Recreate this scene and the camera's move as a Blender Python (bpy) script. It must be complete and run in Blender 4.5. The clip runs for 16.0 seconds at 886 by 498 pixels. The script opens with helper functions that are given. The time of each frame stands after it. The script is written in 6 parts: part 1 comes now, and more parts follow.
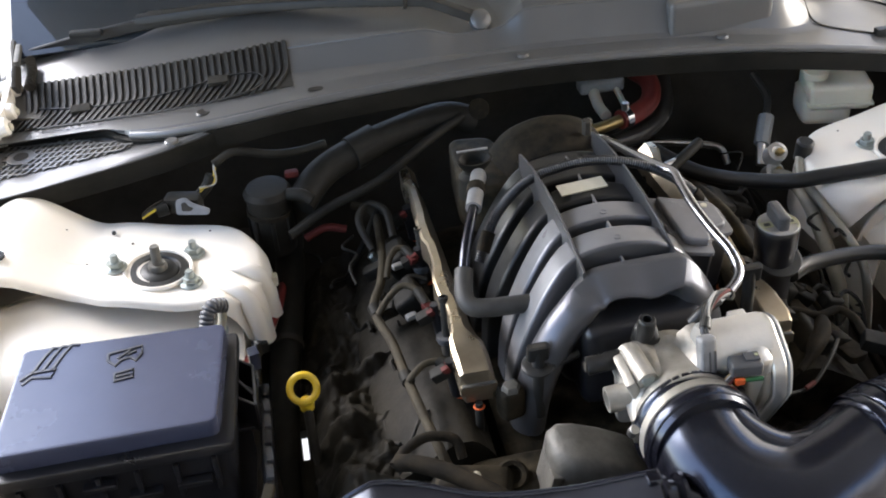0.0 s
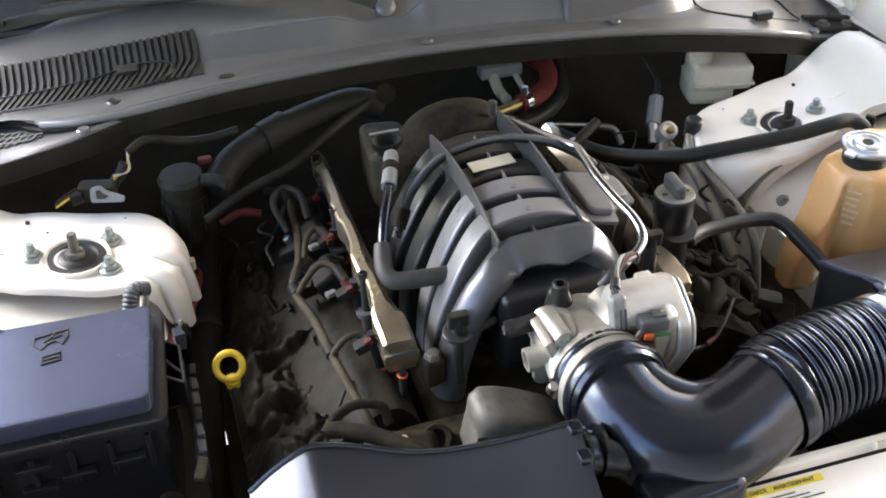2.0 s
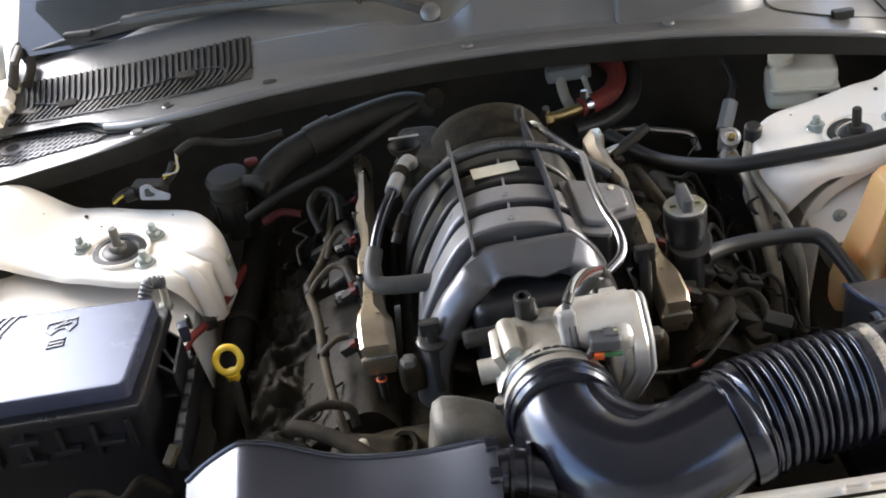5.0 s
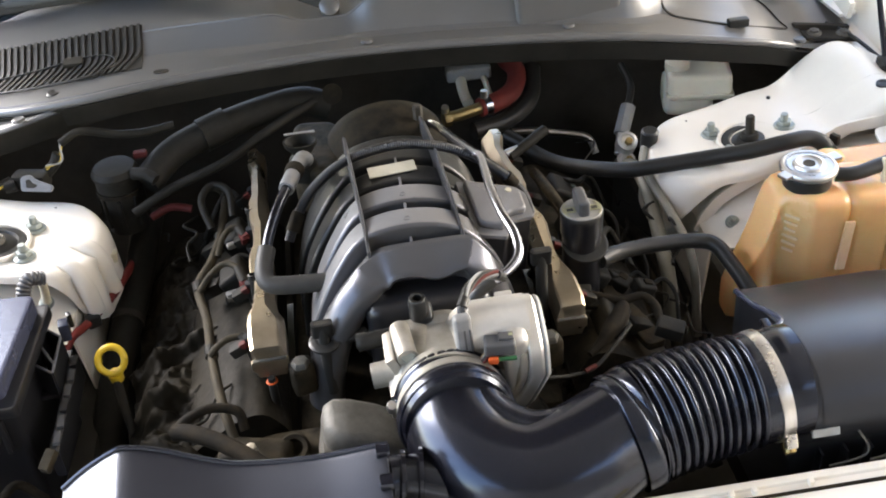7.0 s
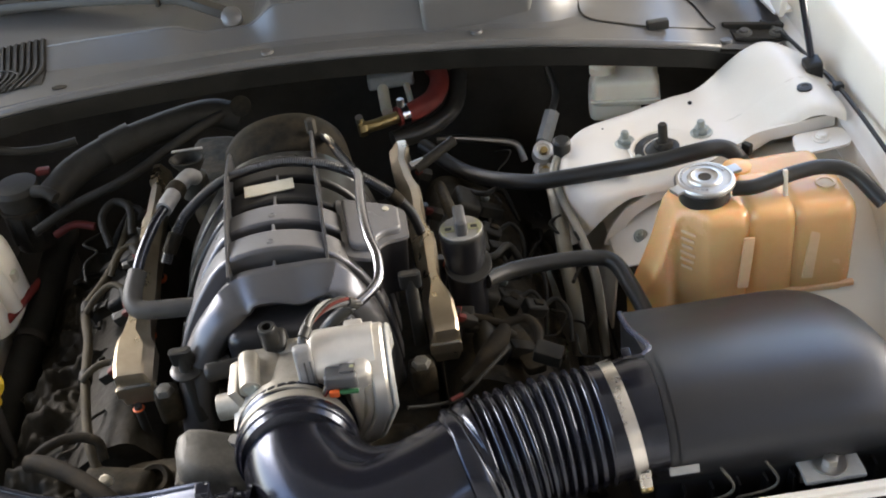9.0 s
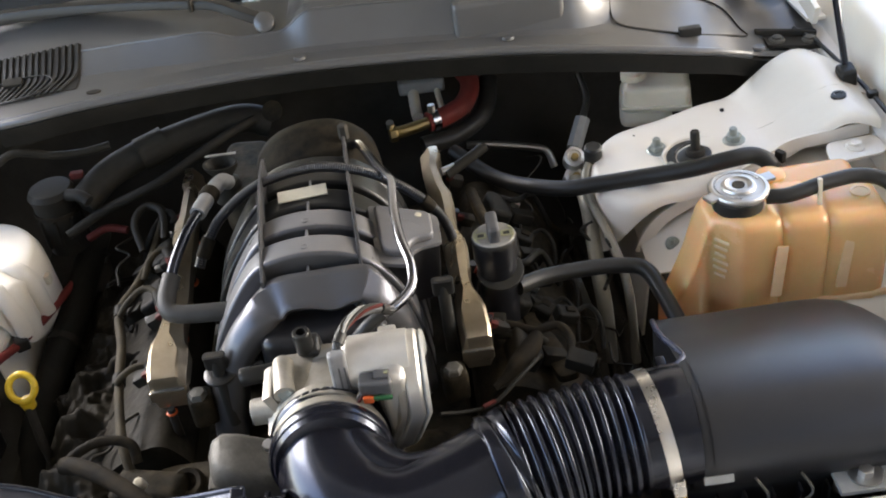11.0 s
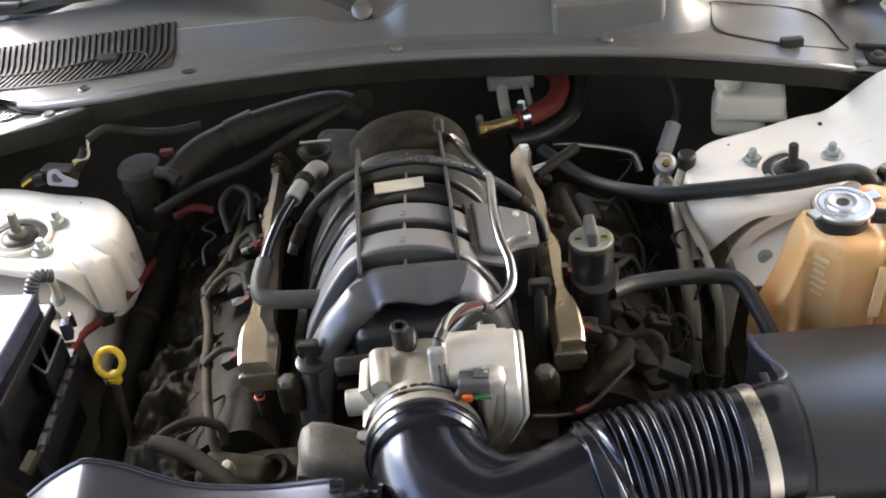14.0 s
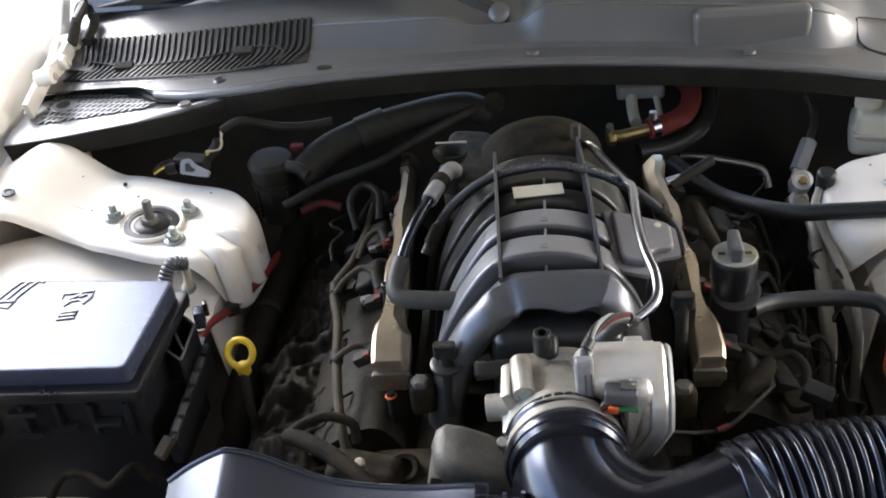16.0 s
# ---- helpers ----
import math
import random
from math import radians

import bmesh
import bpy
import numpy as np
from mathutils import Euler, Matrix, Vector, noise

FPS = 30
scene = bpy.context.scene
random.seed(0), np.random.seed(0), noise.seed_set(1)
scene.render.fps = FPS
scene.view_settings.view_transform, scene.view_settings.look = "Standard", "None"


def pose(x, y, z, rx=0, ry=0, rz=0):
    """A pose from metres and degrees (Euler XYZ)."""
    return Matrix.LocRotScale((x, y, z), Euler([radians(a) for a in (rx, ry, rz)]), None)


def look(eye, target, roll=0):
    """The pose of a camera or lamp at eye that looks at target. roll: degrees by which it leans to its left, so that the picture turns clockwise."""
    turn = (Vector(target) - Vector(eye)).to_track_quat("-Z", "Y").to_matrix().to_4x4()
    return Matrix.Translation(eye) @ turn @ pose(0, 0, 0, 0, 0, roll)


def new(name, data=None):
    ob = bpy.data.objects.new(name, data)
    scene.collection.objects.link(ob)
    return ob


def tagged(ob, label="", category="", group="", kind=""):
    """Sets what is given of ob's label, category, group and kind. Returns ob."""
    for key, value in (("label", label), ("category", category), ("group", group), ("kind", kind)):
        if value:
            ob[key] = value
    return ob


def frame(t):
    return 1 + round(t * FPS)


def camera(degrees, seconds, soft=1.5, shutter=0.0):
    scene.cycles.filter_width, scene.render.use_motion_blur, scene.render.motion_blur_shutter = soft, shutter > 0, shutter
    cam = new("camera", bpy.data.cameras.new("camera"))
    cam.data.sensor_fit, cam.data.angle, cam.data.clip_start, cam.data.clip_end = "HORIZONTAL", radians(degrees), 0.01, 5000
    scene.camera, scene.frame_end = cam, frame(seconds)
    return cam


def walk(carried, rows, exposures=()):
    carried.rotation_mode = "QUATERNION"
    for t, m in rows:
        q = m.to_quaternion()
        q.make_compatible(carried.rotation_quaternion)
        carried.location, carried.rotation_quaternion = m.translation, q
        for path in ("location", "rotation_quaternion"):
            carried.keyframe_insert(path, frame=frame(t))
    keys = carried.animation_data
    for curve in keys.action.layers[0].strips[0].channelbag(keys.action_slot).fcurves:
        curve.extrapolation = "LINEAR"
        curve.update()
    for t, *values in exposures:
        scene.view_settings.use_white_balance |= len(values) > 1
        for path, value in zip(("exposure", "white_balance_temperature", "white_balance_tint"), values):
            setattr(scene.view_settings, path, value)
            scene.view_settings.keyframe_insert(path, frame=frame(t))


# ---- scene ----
cam = camera(44.0, 16.0, soft=1.9)
PATH = [
    (0, (-0.328, -1.235, 1.766), (-0.101, 0.365, 0.588), -4.6),
    (0.5, (-0.322, -1.249, 1.769), (-0.059, 0.350, 0.596), -4.7),
    (1, (-0.331, -1.273, 1.774), (0.002, 0.317, 0.605), -3.8),
    (1.5, (-0.356, -1.294, 1.764), (0.012, 0.300, 0.612), -3.6),
    (2, (-0.383, -1.287, 1.772), (0.049, 0.266, 0.588), -2.0),
    (2.5, (-0.387, -1.298, 1.798), (0.051, 0.238, 0.594), -1.7),
    (3, (-0.318, -1.302, 1.781), (-0.041, 0.287, 0.598), -1.3),
    (3.5, (-0.233, -1.319, 1.773), (-0.073, 0.302, 0.613), -3.0),
    (3.7, (-0.205, -1.322, 1.768), (-0.057, 0.309, 0.620), -4.2),
    (5.8, (0.002, -1.346, 1.753), (-0.100, 0.287, 0.603), -11.6),
    (6, (-0.019, -1.343, 1.755), (-0.055, 0.295, 0.607), -9.7),
    (6.5, (-0.068, -1.328, 1.745), (0.095, 0.272, 0.556), -6.9),
    (7, (-0.033, -1.318, 1.744), (0.104, 0.293, 0.568), -5.3),
    (7.5, (0.103, -1.298, 1.736), (0.132, 0.320, 0.561), -7.0),
    (8, (0.178, -1.282, 1.729), (0.183, 0.329, 0.545), -8.3),
    (8.2, (0.193, -1.282, 1.726), (0.202, 0.329, 0.541), -8.3),
    (10.3, (0.213, -1.274, 1.732), (0.201, 0.337, 0.548), -9.3),
    (10.5, (0.209, -1.276, 1.734), (0.190, 0.339, 0.554), -9.5),
    (11, (0.194, -1.277, 1.733), (0.169, 0.339, 0.556), -8.8),
    (11.5, (0.194, -1.281, 1.742), (0.152, 0.334, 0.563), -9.0),
    (12, (0.187, -1.277, 1.743), (0.140, 0.339, 0.566), -8.9),
    (12.5, (0.178, -1.277, 1.739), (0.128, 0.346, 0.570), -8.7),
    (13, (0.168, -1.271, 1.743), (0.111, 0.345, 0.568), -8.3),
    (13.5, (0.149, -1.268, 1.744), (0.086, 0.346, 0.565), -7.6),
    (14, (0.118, -1.262, 1.745), (0.034, 0.346, 0.559), -6.7),
    (14.5, (0.088, -1.257, 1.748), (-0.032, 0.348, 0.559), -6.5),
    (15, (0.064, -1.250, 1.754), (-0.078, 0.353, 0.566), -6.3),
    (15.5, (0.048, -1.245, 1.739), (-0.142, 0.366, 0.569), -6.4),
    (16, (0.031, -1.255, 1.746), (-0.172, 0.356, 0.578), -6.3),
]
walk(cam, [(t, look(eye, target, roll)) for t, eye, target, roll in PATH], [(0, 2.82, 6600, 13), (2.5, 3.12, 6750, 13), (3.5, 3.0, 6750, 13), (6, 2.98, 6800, 13), (6.5, 3.1, 6850, 13), (7, 3.2, 6950, 13), (8, 3.1, 7050, 13), (11, 2.9, 6950, 13), (12.5, 3.05, 7000, 13), (13.5, 3.18, 7050, 13), (15, 3.0, 6800, 13), (16, 2.74, 6500, 13)])

# ---- light ----
world = bpy.data.worlds.new("daylight")
scene.world = world
world.use_nodes = True
wn = world.node_tree.nodes
sky = wn.new("ShaderNodeTexSky")
sky.sky_type, sky.sun_disc = "NISHITA", False
sky.sun_elevation, sky.sun_rotation = radians(34), radians(-50)
world.node_tree.links.new(sky.outputs[0], wn["Background"].inputs[0])
wn["Background"].inputs[1].default_value = 0.15
sun = new("sun", bpy.data.lights.new("sun", "SUN"))
sun.data.energy, sun.data.angle, sun.data.color = 1.12, radians(42), (0.92, 0.955, 1.0)
sun.matrix_world = look((-7.1, 5.9, 6.2), (0, 0, 0))

# invented warm fill lamp in the side wall's gap, to brighten the right
side_fill = new("side_fill_lamp", bpy.data.lights.new("side_fill_lamp", "AREA"))
side_fill.data.shape, side_fill.data.size, side_fill.data.size_y = "RECTANGLE", 2.4, 2.0
side_fill.data.energy, side_fill.data.color = 56.0, (1.0, 0.93, 0.82)
side_fill.matrix_world = look((3.55, 0.3, 1.3), (0.0, 0.3, 1.3))


# ---- materials ----
def material(name, color, rough=0.5, metal=0.0, dark=None, grain=200.0, bump=0.1, stain=6.0, spread=0.5, coat=0.0,
             sheen_noise=0.15, subsurface=0.0, transmission=0.0, relief=0.001, spec=0.5, tint=(1, 1, 1)):
    """A surface with grain and stains: color and dark mix by a large noise, roughness and bump vary by a fine one."""
    m = bpy.data.materials.new(name)
    m.use_nodes = True
    n, l = m.node_tree.nodes, m.node_tree.links
    b = n["Principled BSDF"]
    co = n.new("ShaderNodeTexCoord")
    big, fine = n.new("ShaderNodeTexNoise"), n.new("ShaderNodeTexNoise")
    big.inputs["Scale"].default_value, big.inputs["Detail"].default_value = stain, 6
    big.inputs["Roughness"].default_value = 0.65
    fine.inputs["Scale"].default_value, fine.inputs["Detail"].default_value = grain, 4
    for t in (big, fine):
        l.new(co.outputs["Object"], t.inputs["Vector"])
    ramp = n.new("ShaderNodeValToRGB")
    ramp.color_ramp.elements[0].position, ramp.color_ramp.elements[1].position = 0.5 - spread / 2, 0.5 + spread / 2
    dark = dark or tuple(c * 0.8 for c in color)
    ramp.color_ramp.elements[0].color, ramp.color_ramp.elements[1].color = (*dark, 1), (*color, 1)
    l.new(big.outputs[0], ramp.inputs[0])
    l.new(ramp.outputs[0], b.inputs["Base Color"])
    r = n.new("ShaderNodeMapRange")
    r.inputs["To Min"].default_value = max(0.02, rough - sheen_noise)
    r.inputs["To Max"].default_value = min(1, rough + sheen_noise)
    l.new(fine.outputs[0] if grain < 120 else big.outputs[0], r.inputs["Value"])
    l.new(r.outputs[0], b.inputs["Roughness"])
    b.inputs["Metallic"].default_value = metal
    b.inputs["Coat Weight"].default_value = coat
    b.inputs["Specular IOR Level"].default_value = spec
    # a blue tint puts the sky's colour into the gloss of black plastics
    b.inputs["Specular Tint"].default_value = (*tint, 1)
    b.inputs["Subsurface Weight"].default_value = subsurface
    b.inputs["Subsurface Scale"].default_value = 0.02
    b.inputs["Transmission Weight"].default_value = transmission
    if bump:
        bp = n.new("ShaderNodeBump")
        bp.inputs["Strength"].default_value, bp.inputs["Distance"].default_value = bump, relief
        l.new(fine.outputs[0], bp.inputs["Height"])
        l.new(bp.outputs[0], b.inputs["Normal"])
    return m


WHITE = material("white_car_paint", (0.79, 0.74, 0.65), 0.40, dark=(0.71, 0.655, 0.565), stain=7, spread=0.6, bump=0.03, coat=0.15)
COWL = material("grey_black_cowl_plastic", (0.088, 0.0865, 0.084), 0.31, dark=(0.066, 0.065, 0.063), grain=600, bump=0.12, sheen_noise=0.07, spec=0.75)
PLASTIC = material("black_plastic", (0.015, 0.015, 0.017), 0.30, dark=(0.006, 0.006, 0.007), grain=700, bump=0.12, sheen_noise=0.08)
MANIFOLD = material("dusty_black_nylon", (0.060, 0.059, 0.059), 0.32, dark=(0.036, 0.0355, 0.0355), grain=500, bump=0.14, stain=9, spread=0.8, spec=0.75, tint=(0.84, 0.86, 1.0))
SMOOTH = material("satin_black_plastic", (0.006, 0.006, 0.009), 0.21, dark=(0.004, 0.004, 0.006), grain=400, bump=0.05, sheen_noise=0.05, stain=10, spec=0.6, tint=(0.74, 0.82, 1.0))
RUBBER = material("black_rubber", (0.016, 0.016, 0.0155), 0.40, dark=(0.026, 0.025, 0.022), grain=500, bump=0.1, spec=0.3)
# dirty metal; also laid flat as painted shade in gaps and holes
DARK = material("dirty_metal_and_shade", (0.050, 0.045, 0.037), 0.7, dark=(0.022, 0.020, 0.017), grain=150, bump=0.3, stain=18, spec=0.12)
GRIME = material("grimy_engine_metal", (0.036, 0.029, 0.018), 0.7, dark=(0.006, 0.005, 0.0034), grain=110, bump=0.6, stain=26, spread=0.3, spec=0.1, relief=0.002)
ALU = material("cast_aluminium", (0.74, 0.72, 0.68), 0.42, metal=0.75, dark=(0.52, 0.50, 0.46), grain=350, bump=0.25, stain=14)
RAIL = material("champagne_metal", (0.54, 0.46, 0.345), 0.30, metal=0.92, dark=(0.33, 0.275, 0.19), grain=300, bump=0.1, stain=14)
CLAMP = material("bright_worm_clamp_steel", (0.80, 0.78, 0.74), 0.30, metal=1.0, dark=(0.60, 0.58, 0.55), grain=300, bump=0.06, stain=30)
STEEL = material("steel", (0.55, 0.54, 0.51), 0.33, metal=1.0, dark=(0.45, 0.44, 0.42), grain=300, bump=0.05, stain=20)
CHROME = material("bright_steel", (0.46, 0.47, 0.52), 0.20, metal=1.0, dark=(0.36, 0.37, 0.41), grain=300, bump=0.0, sheen_noise=0.05)
ZINC = material("zinc_nut", (0.36, 0.39, 0.36), 0.42, metal=0.7, dark=(0.24, 0.26, 0.24), grain=300, bump=0.1, stain=40)
TANK = material("amber_tank_plastic", (0.76, 0.47, 0.23), 0.24, dark=(0.60, 0.32, 0.11), stain=9, spread=0.9, bump=0.03, subsurface=0.6)
PALE = material("pale_plastic", (0.62, 0.58, 0.46), 0.5, dark=(0.5, 0.46, 0.36), stain=9, bump=0.06, subsurface=0.1)
YELLOW = material("yellow_plastic", (0.75, 0.52, 0.03), 0.4, dark=(0.5, 0.33, 0.02), stain=30, bump=0.05)
RED = material("red_rubber", (0.22, 0.030, 0.024), 0.6, dark=(0.12, 0.018, 0.014), stain=25, bump=0.1, spec=0.3)
ORANGE = material("orange_plastic", (0.58, 0.10, 0.02), 0.45, stain=30, bump=0.03)
BRASS = material("brass", (0.40, 0.30, 0.13), 0.38, metal=0.9, dark=(0.18, 0.13, 0.06), stain=40, bump=0.1)
LABEL = material("cream_label", (0.50, 0.46, 0.36), 0.55, dark=(0.36, 0.33, 0.25), stain=30, bump=0.03)
TAPE = material("grey_tape", (0.024, 0.0185, 0.0115), 0.8, dark=(0.005, 0.0045, 0.0035), stain=50, spread=0.35, bump=0.4, spec=0.1)
GLASS = material("windscreen_glass", (0.02, 0.025, 0.03), 0.05, dark=(0.015, 0.02, 0.025), bump=0, sheen_noise=0.02)
CONCRETE = material("concrete", (0.42, 0.41, 0.39), 0.8, dark=(0.3, 0.29, 0.27), grain=80, bump=0.3, stain=3)
DUSTY = material("dusty_grey_plastic", (0.27, 0.26, 0.24), 0.45, dark=(0.14, 0.135, 0.125), stain=30, bump=0.1)
PRINT = material("faded_print", (0.36, 0.36, 0.2), 0.5, stain=60, dark=(0.12, 0.12, 0.08), bump=0)
CAST = material("dull_cast_metal", (0.145, 0.137, 0.118), 0.55, metal=0.25, dark=(0.055, 0.051, 0.043), grain=220, bump=0.5, stain=30, spec=0.3, relief=0.0015)
DIM = material("dim_grey_render", (0.22, 0.215, 0.205), 0.85, dark=(0.16, 0.156, 0.15), stain=1.5, grain=60, bump=0.2)
GREENP = material("green_plastic", (0.02, 0.10, 0.035), 0.5, stain=40, bump=0)
MURK = material("dusty_black_hose", (0.021, 0.0195, 0.016), 0.6, dark=(0.009, 0.0085, 0.007), grain=200, bump=0.3, stain=28, spread=0.4, spec=0.12)
STRIP = material("pale_amber_plastic", (0.78, 0.55, 0.33), 0.45, dark=(0.62, 0.38, 0.20), stain=20, bump=0.04, subsurface=0.2)
FELT = material("dark_felt", (0.075, 0.069, 0.060), 0.95, dark=(0.055, 0.050, 0.044), grain=300, bump=0.4, spec=0.1)
GREYPLATE = material("grey_connector_plastic", (0.3, 0.3, 0.29), 0.5, dark=(0.2, 0.2, 0.19), stain=40)
GREYLEVER = material("worn_grey_lever", (0.20, 0.20, 0.20), 0.5, dark=(0.11, 0.11, 0.11), stain=60)
WARN = material("yellow_label", (0.8, 0.62, 0.05), 0.45, stain=30, bump=0)
INK = material("dark_print", (0.06, 0.06, 0.06), 0.6, stain=30, bump=0)
OUTSIDE = material("pale_wall", (0.82, 0.72, 0.58), 0.8, dark=(0.76, 0.66, 0.52), stain=1, grain=60, bump=0.1)
# bluish base colour and tint hold the reflected sky
SATIN = material("sky_tinted_lid_plastic", (0.038, 0.042, 0.066), 0.27, dark=(0.028, 0.031, 0.050), grain=700, bump=0.1, sheen_noise=0.06, spec=0.42, tint=(0.70, 0.80, 1.0))
SLAT = material("weathered_vent_plastic", (0.036, 0.0345, 0.032), 0.5, dark=(0.024, 0.023, 0.021), grain=400, bump=0.15, stain=20, spec=0.25)
CAPM = material("worn_plated_steel", (0.56, 0.55, 0.53), 0.38, metal=1.0, dark=(0.30, 0.29, 0.28), grain=300, bump=0.03, stain=10)
LIDP = material("grained_black_plastic", (0.016, 0.016, 0.017), 0.38, dark=(0.011, 0.011, 0.012), grain=900, bump=0.2, sheen_noise=0.06, stain=8, spec=0.55, tint=(0.82, 0.88, 1.0))
DALU = material("dusty_cast_aluminium", (0.40, 0.375, 0.33), 0.48, metal=0.6, dark=(0.20, 0.185, 0.155), grain=260, bump=0.35, stain=26)
PINK = material("dull_red_plastic", (0.10, 0.016, 0.012), 0.65, dark=(0.04, 0.008, 0.007), stain=40, bump=0.1, spec=0.2)
# also the darker copy that paints shade on the rear runners
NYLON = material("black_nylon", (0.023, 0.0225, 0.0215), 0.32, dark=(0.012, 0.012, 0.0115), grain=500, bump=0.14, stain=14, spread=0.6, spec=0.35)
# grey holds dust together with the sheen of light from above
DUST_SHEEN = material("dust_and_sheen_nylon", (0.165, 0.161, 0.162), 0.32, dark=(0.105, 0.102, 0.102), grain=420, bump=0.10, stain=24, spread=0.7, spec=0.6, tint=(0.88, 0.92, 1.0))
SOOT = material("oily_brown_dirt", (0.034, 0.026, 0.015), 0.7, dark=(0.007, 0.006, 0.0042), grain=90, bump=0.7, stain=34, spread=0.28, spec=0.12, relief=0.002)
GREYC = material("dark_grey_connector", (0.065, 0.065, 0.067), 0.5, dark=(0.04, 0.04, 0.042), stain=40, bump=0.08)
SLEEVE = material("dusty_grey_rubber", (0.048, 0.046, 0.042), 0.55, dark=(0.026, 0.025, 0.023), grain=400, bump=0.12, stain=30, spec=0.3)
OLIVE = material("oil_stained_cover", (0.021, 0.0175, 0.011), 0.65, dark=(0.006, 0.005, 0.0034), grain=100, bump=0.6, stain=26, spread=0.4, spec=0.14, relief=0.002)
BROWN = material("dusty_brown_tape", (0.058, 0.048, 0.031), 0.75, dark=(0.020, 0.0165, 0.011), grain=260, bump=0.4, stain=40, spec=0.15)
LINE = material("dull_pipe_metal", (0.30, 0.285, 0.235), 0.5, metal=0.35, dark=(0.17, 0.16, 0.13), grain=250, bump=0.08, stain=18)
DUCT = material("sheened_black_plastic", (0.008, 0.008, 0.011), 0.30, dark=(0.005, 0.005, 0.007), grain=600, bump=0.1, sheen_noise=0.06, stain=9, spec=0.8, tint=(0.78, 0.85, 1.0))

# ---- building helpers ----
BASE = {}


def thing(name, label, category, at=(0, 0, 0), group="", kind=""):
    ob = new(name)
    ob.location = at
    ob.empty_display_size = 0.05
    BASE[ob.name] = Vector(at)
    return tagged(ob, label, category, group, kind)


def part(name, bm, mat, parent=None, label="", smooth=40):
    """Links a bmesh, given in world places, as one mesh object under a thing or a part."""
    base = BASE.get(parent.name, Vector()) if parent else Vector()
    bmesh.ops.recalc_face_normals(bm, faces=bm.faces)
    flat = any(len(f.verts) > 8 for f in bm.faces) or len(bm.faces) < 200
    me = bpy.data.meshes.new(name)
    bm.transform(Matrix.Translation(-base))
    for f in bm.faces:
        f.smooth = True
    for e in bm.edges:
        if len(e.link_faces) == 2 and e.calc_face_angle(0) > radians(smooth):
            e.smooth = False
    bm.to_mesh(me)
    bm.free()
    me.materials.append(mat)
    ob = new(name, me)
    if parent:
        ob.parent = parent
        BASE[ob.name] = base
    if label:
        ob["label"] = label
    if flat:
        wn = ob.modifiers.new("even_normals", "WEIGHTED_NORMAL")
        wn.keep_sharp = True
    return ob


def solid(name, bm, mat, label, category, group="", kind="", smooth=40):
    """A top-level thing of one mesh, with its origin at its base."""
    lo = [min(v.co[i] for v in bm.verts) for i in range(3)]
    hi = [max(v.co[i] for v in bm.verts) for i in range(3)]
    at = Vector(((lo[0] + hi[0]) / 2, (lo[1] + hi[1]) / 2, lo[2]))
    bm.transform(Matrix.Translation(-at))
    ob = part(name, bm, mat, None, "", smooth)
    ob.location = at
    BASE[ob.name] = at
    return tagged(ob, label, category, group, kind)


def spline(points, per=6):
    """A smooth line (Catmull-Rom) through points; extra columns are carried along."""
    p = np.array(points, float)
    if len(p) < 3:
        return p
    q = np.vstack([2 * p[0] - p[1], p, 2 * p[-1] - p[-2]])
    out = []
    for i in range(1, len(q) - 2):
        for k in range(per):
            t = k / per
            a, b, c, d = q[i - 1], q[i], q[i + 1], q[i + 2]
            out.append(0.5 * (2 * b + (c - a) * t + (2 * a - 5 * b + 4 * c - d) * t * t + (3 * b - a - 3 * c + d) * t ** 3))
    out.append(p[-1])
    return np.array(out)


def skin(rings, closed=True, caps=True, bm=None):
    """Faces between rings of points."""
    bm = bm or bmesh.new()
    vs = [[bm.verts.new(tuple(p)) for p in r] for r in rings]
    n = len(vs[0])
    for a, b in zip(vs, vs[1:]):
        for i in range(n if closed else n - 1):
            j = (i + 1) % n
            bm.faces.new((a[i], a[j], b[j], b[i]))
    if caps and closed:
        bm.faces.new(vs[0])
        bm.faces.new(vs[-1][::-1])
    return bm


def sweep(points, section, scale=None, up=(0, 0, 1), bm=None, caps=True):
    """Carries a closed 2D section along a line of points."""
    p = [Vector(q[:3]) for q in points]
    rings = []
    side = None
    for i, c in enumerate(p):
        d = (p[min(i + 1, len(p) - 1)] - p[max(i - 1, 0)]).normalized()
        if side is None:
            side = d.cross(Vector(up))
            if side.length < 0.05:
                side = d.cross(Vector((0, 1, 0)))
        side = (side - d * side.dot(d)).normalized()
        top = side.cross(d)
        k = scale[i] if scale is not None else 1
        rings.append([c + side * (u * k) + top * (v * k) for u, v in section])
    return skin(rings, bm=bm, caps=caps)


def circle(r, n=12):
    return [(r * math.cos(2 * math.pi * i / n), r * math.sin(2 * math.pi * i / n)) for i in range(n)]


def tube(points, r, n=10, per=6, bm=None):
    pts = spline(points, per)
    scale = pts[:, 3] if pts.shape[1] > 3 else None
    return sweep(pts, circle(1 if scale is not None else r, n), scale, bm=bm)


def ribbed(points, r, pitch, depth, n=16, per=40, bm=None, end=None):
    """A corrugated tube: its radius waves along its length."""
    pts = spline(points, per)
    step = np.linalg.norm(np.diff(pts[:, :3], axis=0), axis=1)
    s = np.concatenate([[0], np.cumsum(step)])
    count = int(s[-1] / pitch * 8)
    at = np.linspace(0, s[-1], count)
    line = np.stack([np.interp(at, s, pts[:, i]) for i in range(3)], 1)
    wave = [r + ((end or r) - r) * a / s[-1] - depth * (0.5 - 0.5 * math.cos(2 * math.pi * a / pitch)) ** 2 for a in at]
    return sweep(line, circle(1, n), wave, bm=bm)


